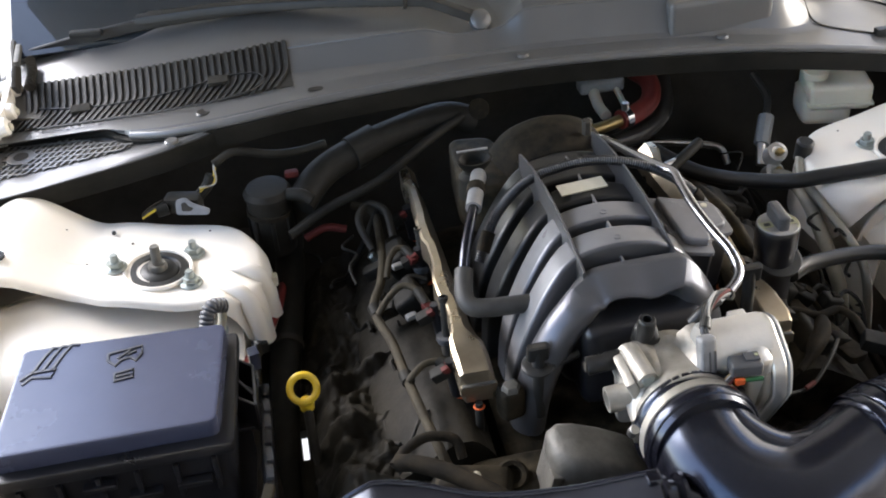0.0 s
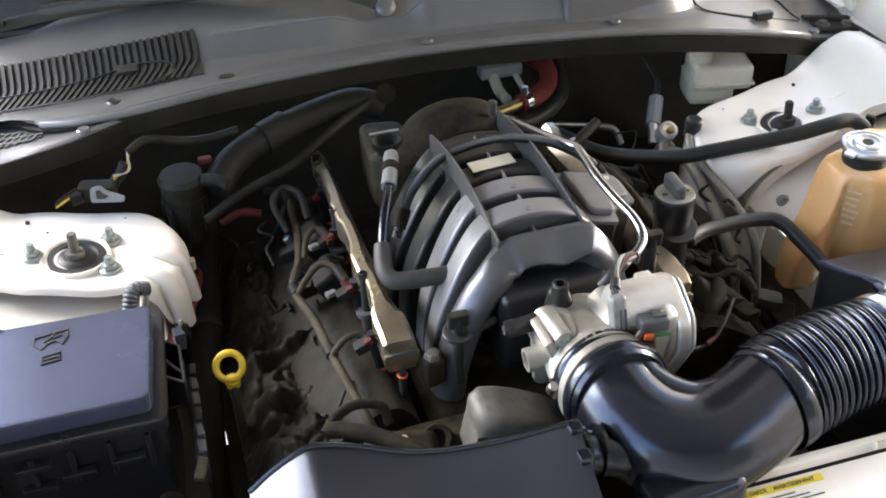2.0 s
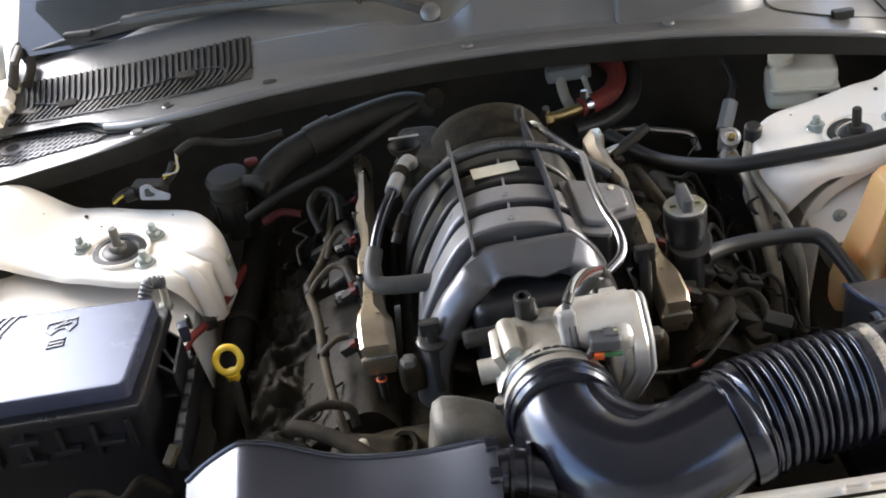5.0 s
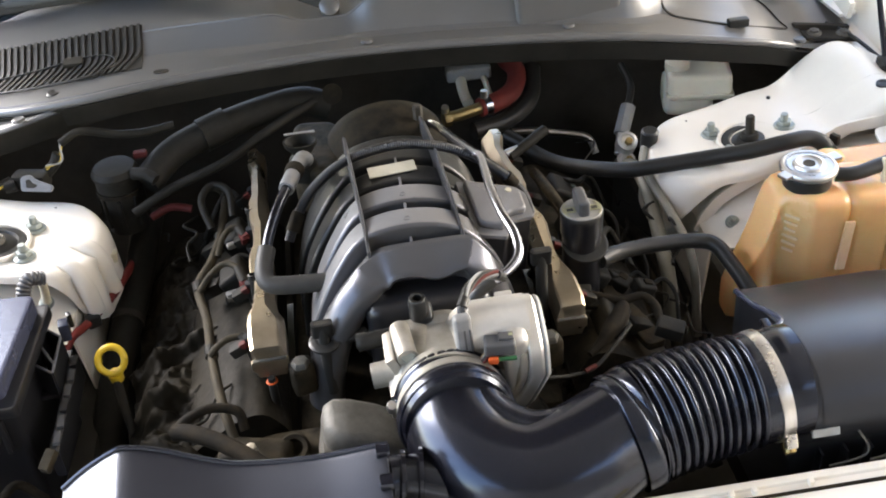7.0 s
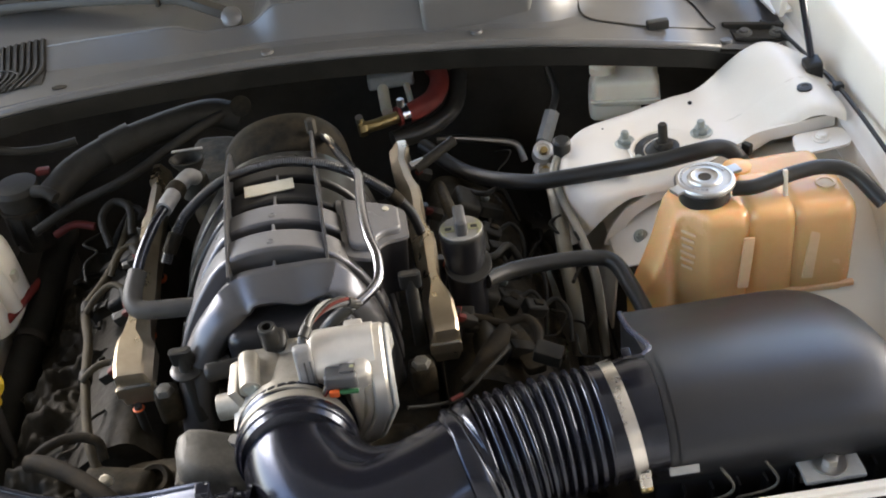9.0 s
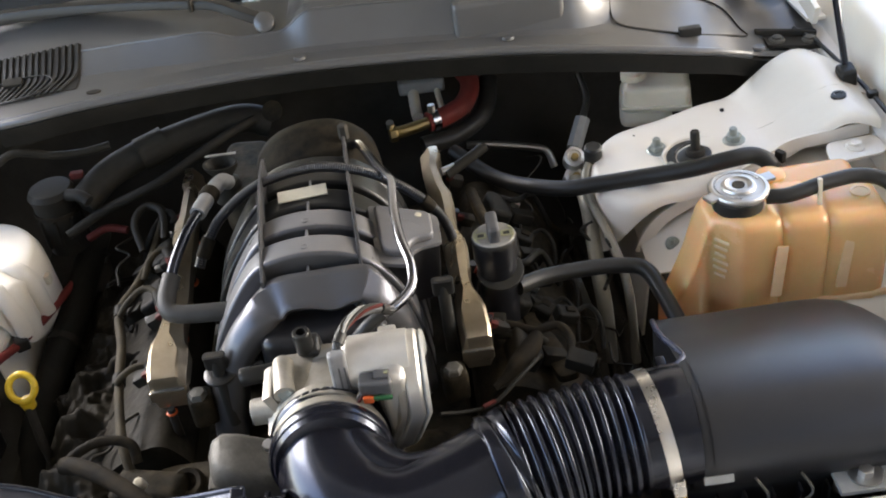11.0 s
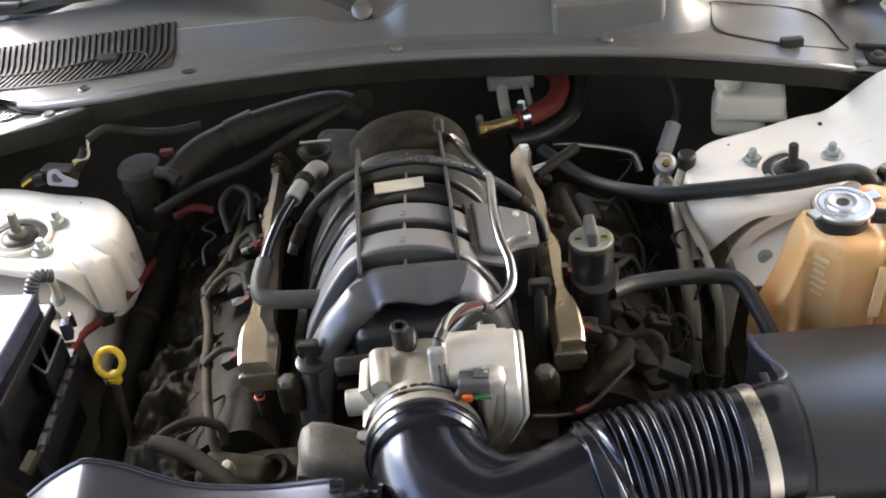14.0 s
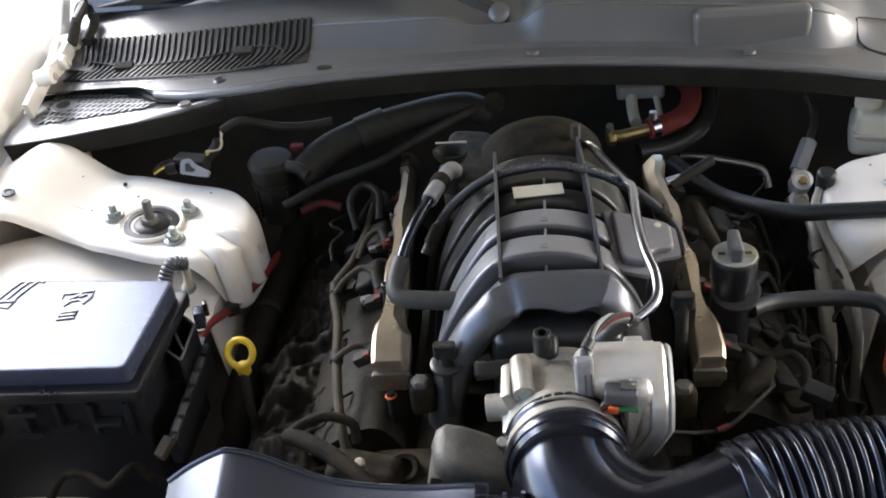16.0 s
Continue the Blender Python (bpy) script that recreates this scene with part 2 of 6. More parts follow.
def box(cx, cy, cz, sx, sy, sz, bevel=0.004, turn=0.0, tilt=(0, 0), segments=2, bm=None):
    """A bevelled box by its centre and sizes."""
    b = bmesh.new()
    bmesh.ops.create_cube(b, size=1)
    b.transform(Matrix.Diagonal((sx, sy, sz, 1)))
    if bevel:
        bmesh.ops.bevel(b, geom=b.edges[:], offset=min(bevel, min(sx, sy, sz) * 0.45), segments=segments, affect="EDGES", profile=0.6)
    b.transform(pose(cx, cy, cz, tilt[0], tilt[1], turn))
    return join(bm, b) if bm else b


def join(a, b):
    """Adds the faces of b to a."""
    me = bpy.data.meshes.new("joined")
    b.to_mesh(me)
    b.free()
    a.from_mesh(me)
    bpy.data.meshes.remove(me)
    return a


def lathe(profile, m=None, n=24, bm=None):
    """A turned body: profile of (radius, height)."""
    rings = [[(r * math.cos(2 * math.pi * i / n), r * math.sin(2 * math.pi * i / n), z) for i in range(n)] for r, z in profile]
    b = skin(rings)
    if m:
        b.transform(m)
    return join(bm, b) if bm else b


def slab(outline, z0, z1, bevel=0.003, m=None, bm=None, segments=2):
    """A plate with the given outline, its edges rounded."""
    b = skin([[(x, y, z0) for x, y in outline], [(x, y, z1) for x, y in outline]])
    if bevel:
        bmesh.ops.recalc_face_normals(b, faces=b.faces)
        bmesh.ops.bevel(b, geom=[e for e in b.edges if e.calc_face_angle(0) > 0.5], offset=bevel, segments=segments, affect="EDGES", profile=0.6)
    if m:
        b.transform(m)
    return join(bm, b) if bm else b


def rounded(points, r, n=5):
    """An outline with its corners rounded."""
    out = []
    m = len(points)
    for i in range(m):
        a, b, c = (Vector(points[(i + k) % m]) for k in (-1, 0, 1))
        u, v = (a - b), (c - b)
        k = min(r, u.length * 0.45, v.length * 0.45)
        s, e = b + u.normalized() * k, b + v.normalized() * k
        for j in range(n + 1):
            t = j / n
            out.append(tuple((s * (1 - t) ** 2 + b * 2 * t * (1 - t) + e * t * t)))
    return out


def hexnut(x, y, z, r=0.011, h=0.009, stud=0.02, tilt=(0, 0), flange=0.0155):
    """A flanged nut on a threaded stud."""
    m = pose(x, y, z, tilt[0], tilt[1], 0)
    b = lathe([(flange, 0), (flange, 0.002), (flange * 0.85, 0.004), (r, 0.004)], m, 20)
    lathe([(r, 0.003), (r, h), (r * 0.88, h + 0.0015)], m, 6, b)
    return lathe([(r * 0.52, h), (r * 0.52, h + stud), (r * 0.42, h + stud + 0.002)], m, 10, b)


def sheet(fn, us, vs, thick=0.002, bm=None):
    """A pressed sheet: fn(u, v) gives its upper side; the edges are closed."""
    top = [[Vector(fn(u, v)) for v in vs] for u in us]
    b = bm or bmesh.new()
    up = [[b.verts.new(p) for p in r] for r in top]
    lo = [[None] * len(vs) for _ in us]
    for i in range(len(us)):
        for j in range(len(vs)):
            du = top[min(i + 1, len(us) - 1)][j] - top[max(i - 1, 0)][j]
            dv = top[i][min(j + 1, len(vs) - 1)] - top[i][max(j - 1, 0)]
            nrm = du.cross(dv).normalized()
            lo[i][j] = b.verts.new(top[i][j] - nrm * thick)
    for g, flip in ((up, False), (lo, True)):
        for i in range(len(us) - 1):
            for j in range(len(vs) - 1):
                q = (g[i][j], g[i + 1][j], g[i + 1][j + 1], g[i][j + 1])
                b.faces.new(q[::-1] if flip else q)
    edge = [(i, 0) for i in range(len(us))] + [(len(us) - 1, j) for j in range(1, len(vs))] + \
           [(i, len(vs) - 1) for i in range(len(us) - 2, -1, -1)] + [(0, j) for j in range(len(vs) - 2, 0, -1)]
    for (i, j), (k, m) in zip(edge, edge[1:] + edge[:1]):
        b.faces.new((up[i][j], lo[i][j], lo[k][m], up[k][m]))
    return b


def ease(a, b, t):
    """A soft step of t from a to b."""
    k = min(1, max(0, (t - a) / (b - a)))
    return k * k * (3 - 2 * k)


def along(knots, x):
    """The height of a line through (x, value) knots."""
    return float(np.interp(x, [k[0] for k in knots], [k[1] for k in knots]))


# ---- setting ----
g = bmesh.new()
bmesh.ops.create_grid(g, x_segments=8, y_segments=8, size=300)
tagged(part("ground", g, CONCRETE), "pale concrete floor under the car", "ground", kind="structure")

# added unseen to shape light: roof over the nose, wall ahead, one side wall
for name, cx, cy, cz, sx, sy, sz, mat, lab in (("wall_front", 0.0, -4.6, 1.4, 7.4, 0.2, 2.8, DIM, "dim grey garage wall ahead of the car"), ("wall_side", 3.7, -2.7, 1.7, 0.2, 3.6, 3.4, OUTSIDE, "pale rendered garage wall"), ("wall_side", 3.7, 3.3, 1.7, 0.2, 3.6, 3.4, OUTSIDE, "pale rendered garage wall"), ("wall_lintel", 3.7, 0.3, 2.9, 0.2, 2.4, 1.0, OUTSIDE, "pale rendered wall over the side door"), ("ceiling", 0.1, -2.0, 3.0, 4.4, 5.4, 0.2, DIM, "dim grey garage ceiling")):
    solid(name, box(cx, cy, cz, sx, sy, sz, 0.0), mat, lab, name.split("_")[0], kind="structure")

# the cowl: a black plastic panel across the foot of the windscreen
LIP = [(-0.80, 0.266), (-0.72, 0.258), (-0.61, 0.236), (-0.58, 0.208), (-0.55, 0.182), (-0.505, 0.166), (-0.44, 0.154), (-0.37, 0.148), (-0.29, 0.150), (0.0, 0.155), (0.25, 0.142), (0.38, 0.130), (0.50, 0.125), (0.60, 0.130), (0.70, 0.165), (0.79, 0.20)]
LIPZ = [(-0.80, 0.975), (-0.60, 1.0), (-0.45, 1.02), (-0.29, 1.037), (0.0, 1.043), (0.30, 1.031), (0.45, 1.015), (0.60, 0.985), (0.70, 0.945), (0.79, 0.93)]
LIP, LIPZ = spline(LIP, 5).tolist(), spline(LIPZ, 5).tolist()
VENT = [(-0.80, 0.250), (-0.706, 0.226), (-0.518, 0.178), (-0.388, 0.155), (-0.30, 0.150)]
ROW_LEFT = ((0, 0), (0.004, 0.0065), (0.045, 0.0085), (0.080, 0.011), (0.118, 0.034), (0.130, 0.039), (0.25, 0.064))
ROW_MID = ((0, 0), (0.004, 0.006), (0.036, 0.0065), (0.046, 0.012), (0.068, 0.047), (0.074, 0.048), (0.23, 0.026))
ROW_HIGH = ((0, 0), (0.004, 0.006), (0.034, 0.0065), (0.042, 0.012), (0.064, 0.060), (0.074, 0.067), (0.25, 0.072))
ROW_RIGHT = ((0, 0), (0.004, 0.005), (0.045, 0.012), (0.07, 0.016), (0.11, 0.024), (0.13, 0.027), (0.30, 0.055))


def cowl_point(x, v, up=0.0):
    """v: 0 lip, 2 back of the front strip, 4 top of the rising wall, 6 the foot of the windscreen."""
    a, b, c = ease(-0.36, -0.10, x), ease(-0.016, 0.034, x), ease(0.40, 0.50, x)
    i = min(5, int(v))
    y = z = 0.0
    for rows, w in ((ROW_LEFT, (1 - a)), (ROW_MID, a * (1 - b)), (ROW_HIGH, b * (1 - c)), (ROW_RIGHT, c)):
        y += w * (rows[i][0] + (rows[i + 1][0] - rows[i][0]) * (v - i))
        z += w * (rows[i][1] + (rows[i + 1][1] - rows[i][1]) * (v - i))
    z *= 1 - 0.36 * ease(-0.13, -0.07, x) * (1 - ease(-0.022, 0.03, x)) * ease(2.2, 3.5, v) * (1 - ease(5.2, 6, v))
    base = along(LIP, x)
    if x < -0.30:
        base += (along(VENT, x) - base) * min(1, v / 1.9)
    return (x, base + y - up * 0.5, along(LIPZ, x) + z + up)


xs = np.round(np.linspace(-0.79, 0.785, 150), 4)
vs = [0, 0.3, 0.6, 1, 1.5, 1.8, 2, 2.2, 2.5, 2.8, 3, 3.2, 3.5, 3.8, 4, 4.2, 4.5, 4.8, 5, 5.5, 6]
cowl = solid("cowl_panel", sheet(cowl_point, xs, vs, 0.003), COWL, "grey-black plastic cowl panel below the windscreen", "cowl", kind="structure", smooth=22)
b = sheet(lambda x, v: (x, along(LIP, x) + 0.003 + v * 0.010, along(LIPZ, x) - 0.004 - v * 0.032), xs, np.linspace(0, 1, 4), 0.008)
part("hood_seal", b, MURK, cowl, "black rubber hood seal")
b = tube([(x, along(LIP, x) + 0.002, along(LIPZ, x) - 0.001) for x in np.linspace(-0.56, 0.66, 28)], 0.0065, 12, 3)
part("lip_bead", b, COWL, cowl)
part("step_bead", tube([cowl_point(x, 4, -0.0005) for x in np.linspace(-0.34, 0.43, 60)], 0.0020, 8, 1), COWL, cowl)
# upper vent: slats over a dark sheet that paints the shade between them
b = sheet(lambda x, v: cowl_point(x, v, 0.0015), np.linspace(-0.722, -0.322, 40), [1.95, 2.3, 2.6, 3, 3.3, 3.6, 4, 4.3, 4.7, 5], 0.001)
part("vent_shade", b, DARK, cowl, "dark sheet painting the shade behind the vent slats")
for i in range(37):
    x = -0.718 + 0.0108 * i
    b = bmesh.new()
    rings = []
    for v in np.linspace(1.95, 5, 14):
        lean = -0.018 * max(0, 3.2 - v)
        p = [Vector(cowl_point(x + k + lean, v, u)) for k, u in ((0, 0), (0.0058, 0), (0.0054, 0.0045), (0.0004, 0.0045))]
        rings.append(p)
    part("vent_slat", skin(rings), SLAT, cowl)
b = sweep(spline([cowl_point(x, v, 0.0055) for x, v in ((-0.70, 3.2), (-0.64, 3.0), (-0.56, 2.95), (-0.48, 3.1), (-0.42, 3.3), (-0.375, 3.2), (-0.362, 2.7), (-0.385, 2.1), (-0.43, 1.85), (-0.50, 1.8), (-0.60, 1.8), (-0.70, 1.8))], 5), rounded([(-0.0016, -0.001), (0.0016, -0.001), (0.0016, 0.001), (-0.0016, 0.001)], 0.0005, 1))
part("vent_panel_edge", b, RUBBER, cowl)
for x, v in ((-0.635, 2.85), (-0.428, 3.15)):
    tp = cowl_point(x, v, 0.007)
    part("vent_tab", box(tp[0], tp[1], tp[2], 0.030, 0.014, 0.008, 0.002, tilt=(25, 0)), DARK, cowl)
# lower tray at the end of the cowl with its lattice
TRAY = [(-0.79, 0.128), (-0.70, 0.134), (-0.60, 0.142), (-0.52, 0.143), (-0.46, 0.149), (-0.42, 0.157), (-0.36, 0.158)]
TRAYZ = [(-0.79, 0.965), (-0.70, 0.973), (-0.60, 0.984), (-0.52, 0.997), (-0.46, 1.009), (-0.42, 1.016), (-0.36, 1.024)]


def tray_point(x, v, up=0.0):
    f, k = along(TRAY, x), along(LIP, x) + 0.012
    return (x, f + (max(k, f + 0.004) - f) * v, along(TRAYZ, x) + 0.006 * math.sin(min(1, v * 4) * 1.57) - 0.004 * v + up)


tx = np.linspace(-0.79, -0.37, 36)
part("tray", sheet(tray_point, tx, [0, 0.04, 0.1, 0.25, 0.4, 0.55, 0.7, 0.85, 1], 0.003), COWL, cowl, "grey plastic tray with a lattice")
part("tray_flange", sheet(lambda x, v: (x, along(TRAY, x) + 0.002 + 0.012 * v, along(TRAYZ, x) - 0.038 * v), tx, [0, 0.3, 0.7, 1], 0.004), MURK, cowl)
LATTICE = [(-0.753, 0.262), (-0.65, 0.242), (-0.61, 0.216), (-0.558, 0.180)]


def tray_level(x, y, up):
    return (x, y, along(TRAYZ, x) + 0.0045 + up)


# dark sheet on the tray paints the shade below the bars
part("lattice_shade", sheet(lambda x, v: tray_level(x, 0.173 + (along(LATTICE, x) - 0.173) * v, 0.0015), np.linspace(-0.749, -0.562, 20), np.linspace(0, 1, 6), 0.001), DARK, cowl, "dark sheet painting the shade under the lattice")
lines = [[(-0.811 + 0.0125 * i + 0.75 * (y - 0.173), y) for y in np.linspace(0.171, 0.268, 18)] for i in range(22)]
lines += [[(x, 0.139 + 0.0135 * j - 0.30 * (x + 0.65)) for x in np.linspace(-0.753, -0.559, 24)] for j in range(10)]
for line in lines:
    inside = [tray_level(x, y, 0.0022) for x, y in line if -0.753 <= x <= -0.557 and 0.170 <= y <= along(LATTICE, x) + 0.003]
    if len(inside) > 2:
        part("lattice_bar", sweep(inside, [(-0.0012, -0.001), (0.0012, -0.001), (0.0016, 0.001), (-0.0016, 0.001)]), COWL, cowl)
dr = part("drain_plate", lathe([(0.021, -0.003), (0.021, 0.0022), (0.016, 0.003)], pose(*tray_level(-0.724, 0.221, 0.002)), 20), COWL, cowl)
# dark disc paints the shaded depth of the drain
part("drain_hole", lathe([(0.011, 0.003), (0.011, 0.0036)], pose(*tray_level(-0.724, 0.221, 0.002)), 20), DARK, dr)
# raised housing, hole, clips, access panel
part("housing", box(0.316, 0.207, 1.062, 0.160, 0.056, 0.056, 0.009, tilt=(-4, 0), segments=3), COWL, cowl)
# dark disc on the closed panel paints the hole's shade
part("hole", lathe([(0.0085, 0), (0.0085, 0.0012)], pose(-0.292, 0.172, 1.0445) @ Matrix.Diagonal((1.3, 0.7, 1, 1)), 16), DARK, cowl, "dark disc painting a small drain hole")
for x, y, z, r in ((0.010, 0.170, 1.050, 0.009), (0.310, 0.160, 1.038, 0.009), (-0.453, 0.186, 1.024, 0.012), (-0.501, 0.142, 1.011, 0.010), (*cowl_point(0.675, 1.1, 0.002), 0.0099)):
    part("clip", lathe([(r, 0), (r, 0.002), (r * 0.8, 0.004), (r * 0.3, 0.0035)], pose(x, y, z, -4), 18), RUBBER if r > 0.01 else COWL, cowl)
edge = [(0.470, 4.4), (0.466, 3.2), (0.478, 2.4), (0.51, 1.95), (0.57, 1.75), (0.64, 1.8), (0.668, 1.95), (0.660, 2.6), (0.645, 3.9), (0.61, 4.9), (0.53, 5.0), (0.48, 4.8), (0.470, 4.4)]
part("access_panel", sweep(spline([cowl_point(x, v, 0.001) for x, v in edge], 4), [(-0.0012, -0.0008), (0.0012, -0.0008), (0.0012, 0.0008), (-0.0012, 0.0008)]), DARK, cowl, "outline of an access panel")
tp = cowl_point(0.572, 1.78, 0.006)
part("access_tab", box(tp[0], tp[1], tp[2], 0.032, 0.014, 0.014, 0.003), RUBBER, cowl)
tp = cowl_point(0.735, 1.25, 0.006)
end = part("end_bracket", box(tp[0], tp[1], tp[2], 0.085, 0.032, 0.006, 0.002, tilt=(0, 9)), DARK, cowl)
part("end_slot", box(tp[0] - 0.004, tp[1] + 0.022, tp[2] + 0.006, 0.095, 0.010, 0.010, 0.002, tilt=(0, 9)), DARK, cowl)
for dx in (-0.024, 0.026):
    part("bolt", hexnut(tp[0] + dx, tp[1], tp[2] + 0.003 - dx * 0.15, 0.008, 0.006, 0.0, flange=0.012), CAST, end)

# firewall, wings, front
solid("wall_firewall", box(0, 0.372, 0.72, 1.6, 0.03, 0.56, 0.01), DARK, "dark sound-proofed firewall behind the engine", "firewall", kind="structure")


def wing(s):
    """The front wing: a gutter along the bay, a flat top and the outer side."""
    prof = [(0.772, 0.62), (0.774, 0.90), (0.778, 0.935), (0.800, 0.940), (0.806, 0.965), (0.812, 1.010), (0.822, 1.020), (0.86, 1.025), (0.91, 1.015), (0.95, 0.97), (0.965, 0.85), (0.97, 0.5)]
    p = spline(prof, 3)
    b = sheet(lambda y, i: (s * (p[int(i)][0] - 0.10 * ease(-0.3, -0.85, y)), y, p[int(i)][1] - 0.10 * (0.25 - min(0.25, y)) ** 1.4 + 0.03 * ease(0.2, 0.7, y)), np.linspace(-0.66, 0.75, 28), range(len(p)), 0.003)
    solid("wall_wing", b, WHITE, "glossy white front wing beside the engine bay", "car body", kind="structure", smooth=35)


wing(-1)
wing(1)
panel = solid("front_panel", box(0, -0.665, 0.838, 1.5, 0.165, 0.028, 0.007), WHITE, "white painted slam panel across the car's nose", "car body", kind="structure")
part("panel_lip", box(0, -0.588, 0.850, 1.5, 0.010, 0.014, 0.003), WHITE, panel)
# thin dark strip paints the shade of the crease
part("panel_crease", box(0.25, -0.604, 0.8525, 0.9, 0.004, 0.003, 0.001), TAPE, panel)
for x in (0.325, 0.385, 0.30):
    part("panel_clip", box(x, -0.598, 0.858, 0.006, 0.008, 0.008, 0.002), WHITE, panel)
solid("bumper", box(0, -0.80, 0.55, 1.7, 0.16, 0.5, 0.06, segments=4), WHITE, "white painted front bumper", "car body", kind="structure")
# dark panels added to keep the bright floor from showing, one slot open
for x0, x1, y0, y1 in ((-0.79, -0.405, -0.6, 0.4), (-0.405, -0.394, -0.6, 0.06), (-0.405, -0.394, 0.13, 0.4), (-0.394, 0.79, -0.6, 0.4)):
    solid("floor_screen", box((x0 + x1) / 2, (y0 + y1) / 2, 0.42, x1 - x0, y1 - y0, 0.02, 0), DARK, "dark panel added below the engine to hide the floor", "under-tray", kind="structure")
solid("wall_radiator", box(0, -0.575, 0.62, 1.5, 0.04, 0.40, 0.01), DARK, "black radiator shroud behind the nose", "radiator shroud", kind="structure")

# warning label on the slam panel
lab = solid("warning_label", box(0.165, -0.636, 0.8532, 0.13, 0.05, 0.0012, 0.0003), WHITE, "white paper warning label with a yellow heading", "label")
part("heading", box(0.160, -0.617, 0.8545, 0.125, 0.0095, 0.0008, 0.0002), WARN, lab, "yellow heading band")
for j, (y, w) in enumerate(((-0.628, 0.075), (-0.633, 0.090), (-0.638, 0.105), (-0.643, 0.07), (-0.649, 0.1), (-0.654, 0.06))):
    part("print_line", box(0.108 + w / 2, y, 0.8543, w, 0.0016, 0.0006, 0), INK, lab)


def words(text, size, m, mat, parent, name="lettering"):
    """Raised letters in the built-in font, as a mesh."""
    c = bpy.data.curves.new("letters", "FONT")
    c.body, c.size, c.extrude = text, size, 0.0003
    ob = bpy.data.objects.new("letters", c)
    scene.collection.objects.link(ob)
    me = bpy.data.meshes.new_from_object(ob.evaluated_get(bpy.context.evaluated_depsgraph_get()))
    bpy.data.objects.remove(ob)
    b = bmesh.new()
    b.from_mesh(me)
    b.transform(m)
    return part(name, b, mat, parent)


words("MISE EN GARDE    AVERTISSEMENT", 0.0068, pose(0.107, -0.6195, 0.8552), INK, lab)


# ---- suspension towers ----
OUT = [(0.79, 0.128), (0.74, 0.138), (0.68, 0.138), (0.62, 0.129), (0.55, 0.120), (0.49, 0.108), (0.44, 0.088), (0.412, 0.050), (0.406, 0.005), (0.413, -0.042),
       (0.438, -0.066), (0.485, -0.061), (0.53, -0.056), (0.605, -0.038), (0.665, -0.014), (0.775, -0.030)]
SPINE = [(max(0.50, x), 0.03 * ease(0.50, 0.62, x)) for x, y in OUT]


def tower_height(x, y):
    return 0.893 + 0.012 * ease(0.50, 0.60, x) + 0.060 * ease(0.625, 0.745, x + 0.25 * (y - 0.05)) - 0.03 * ease(0.72, 0.80, x) + 0.008 * ease(0.04, 0.10, y)


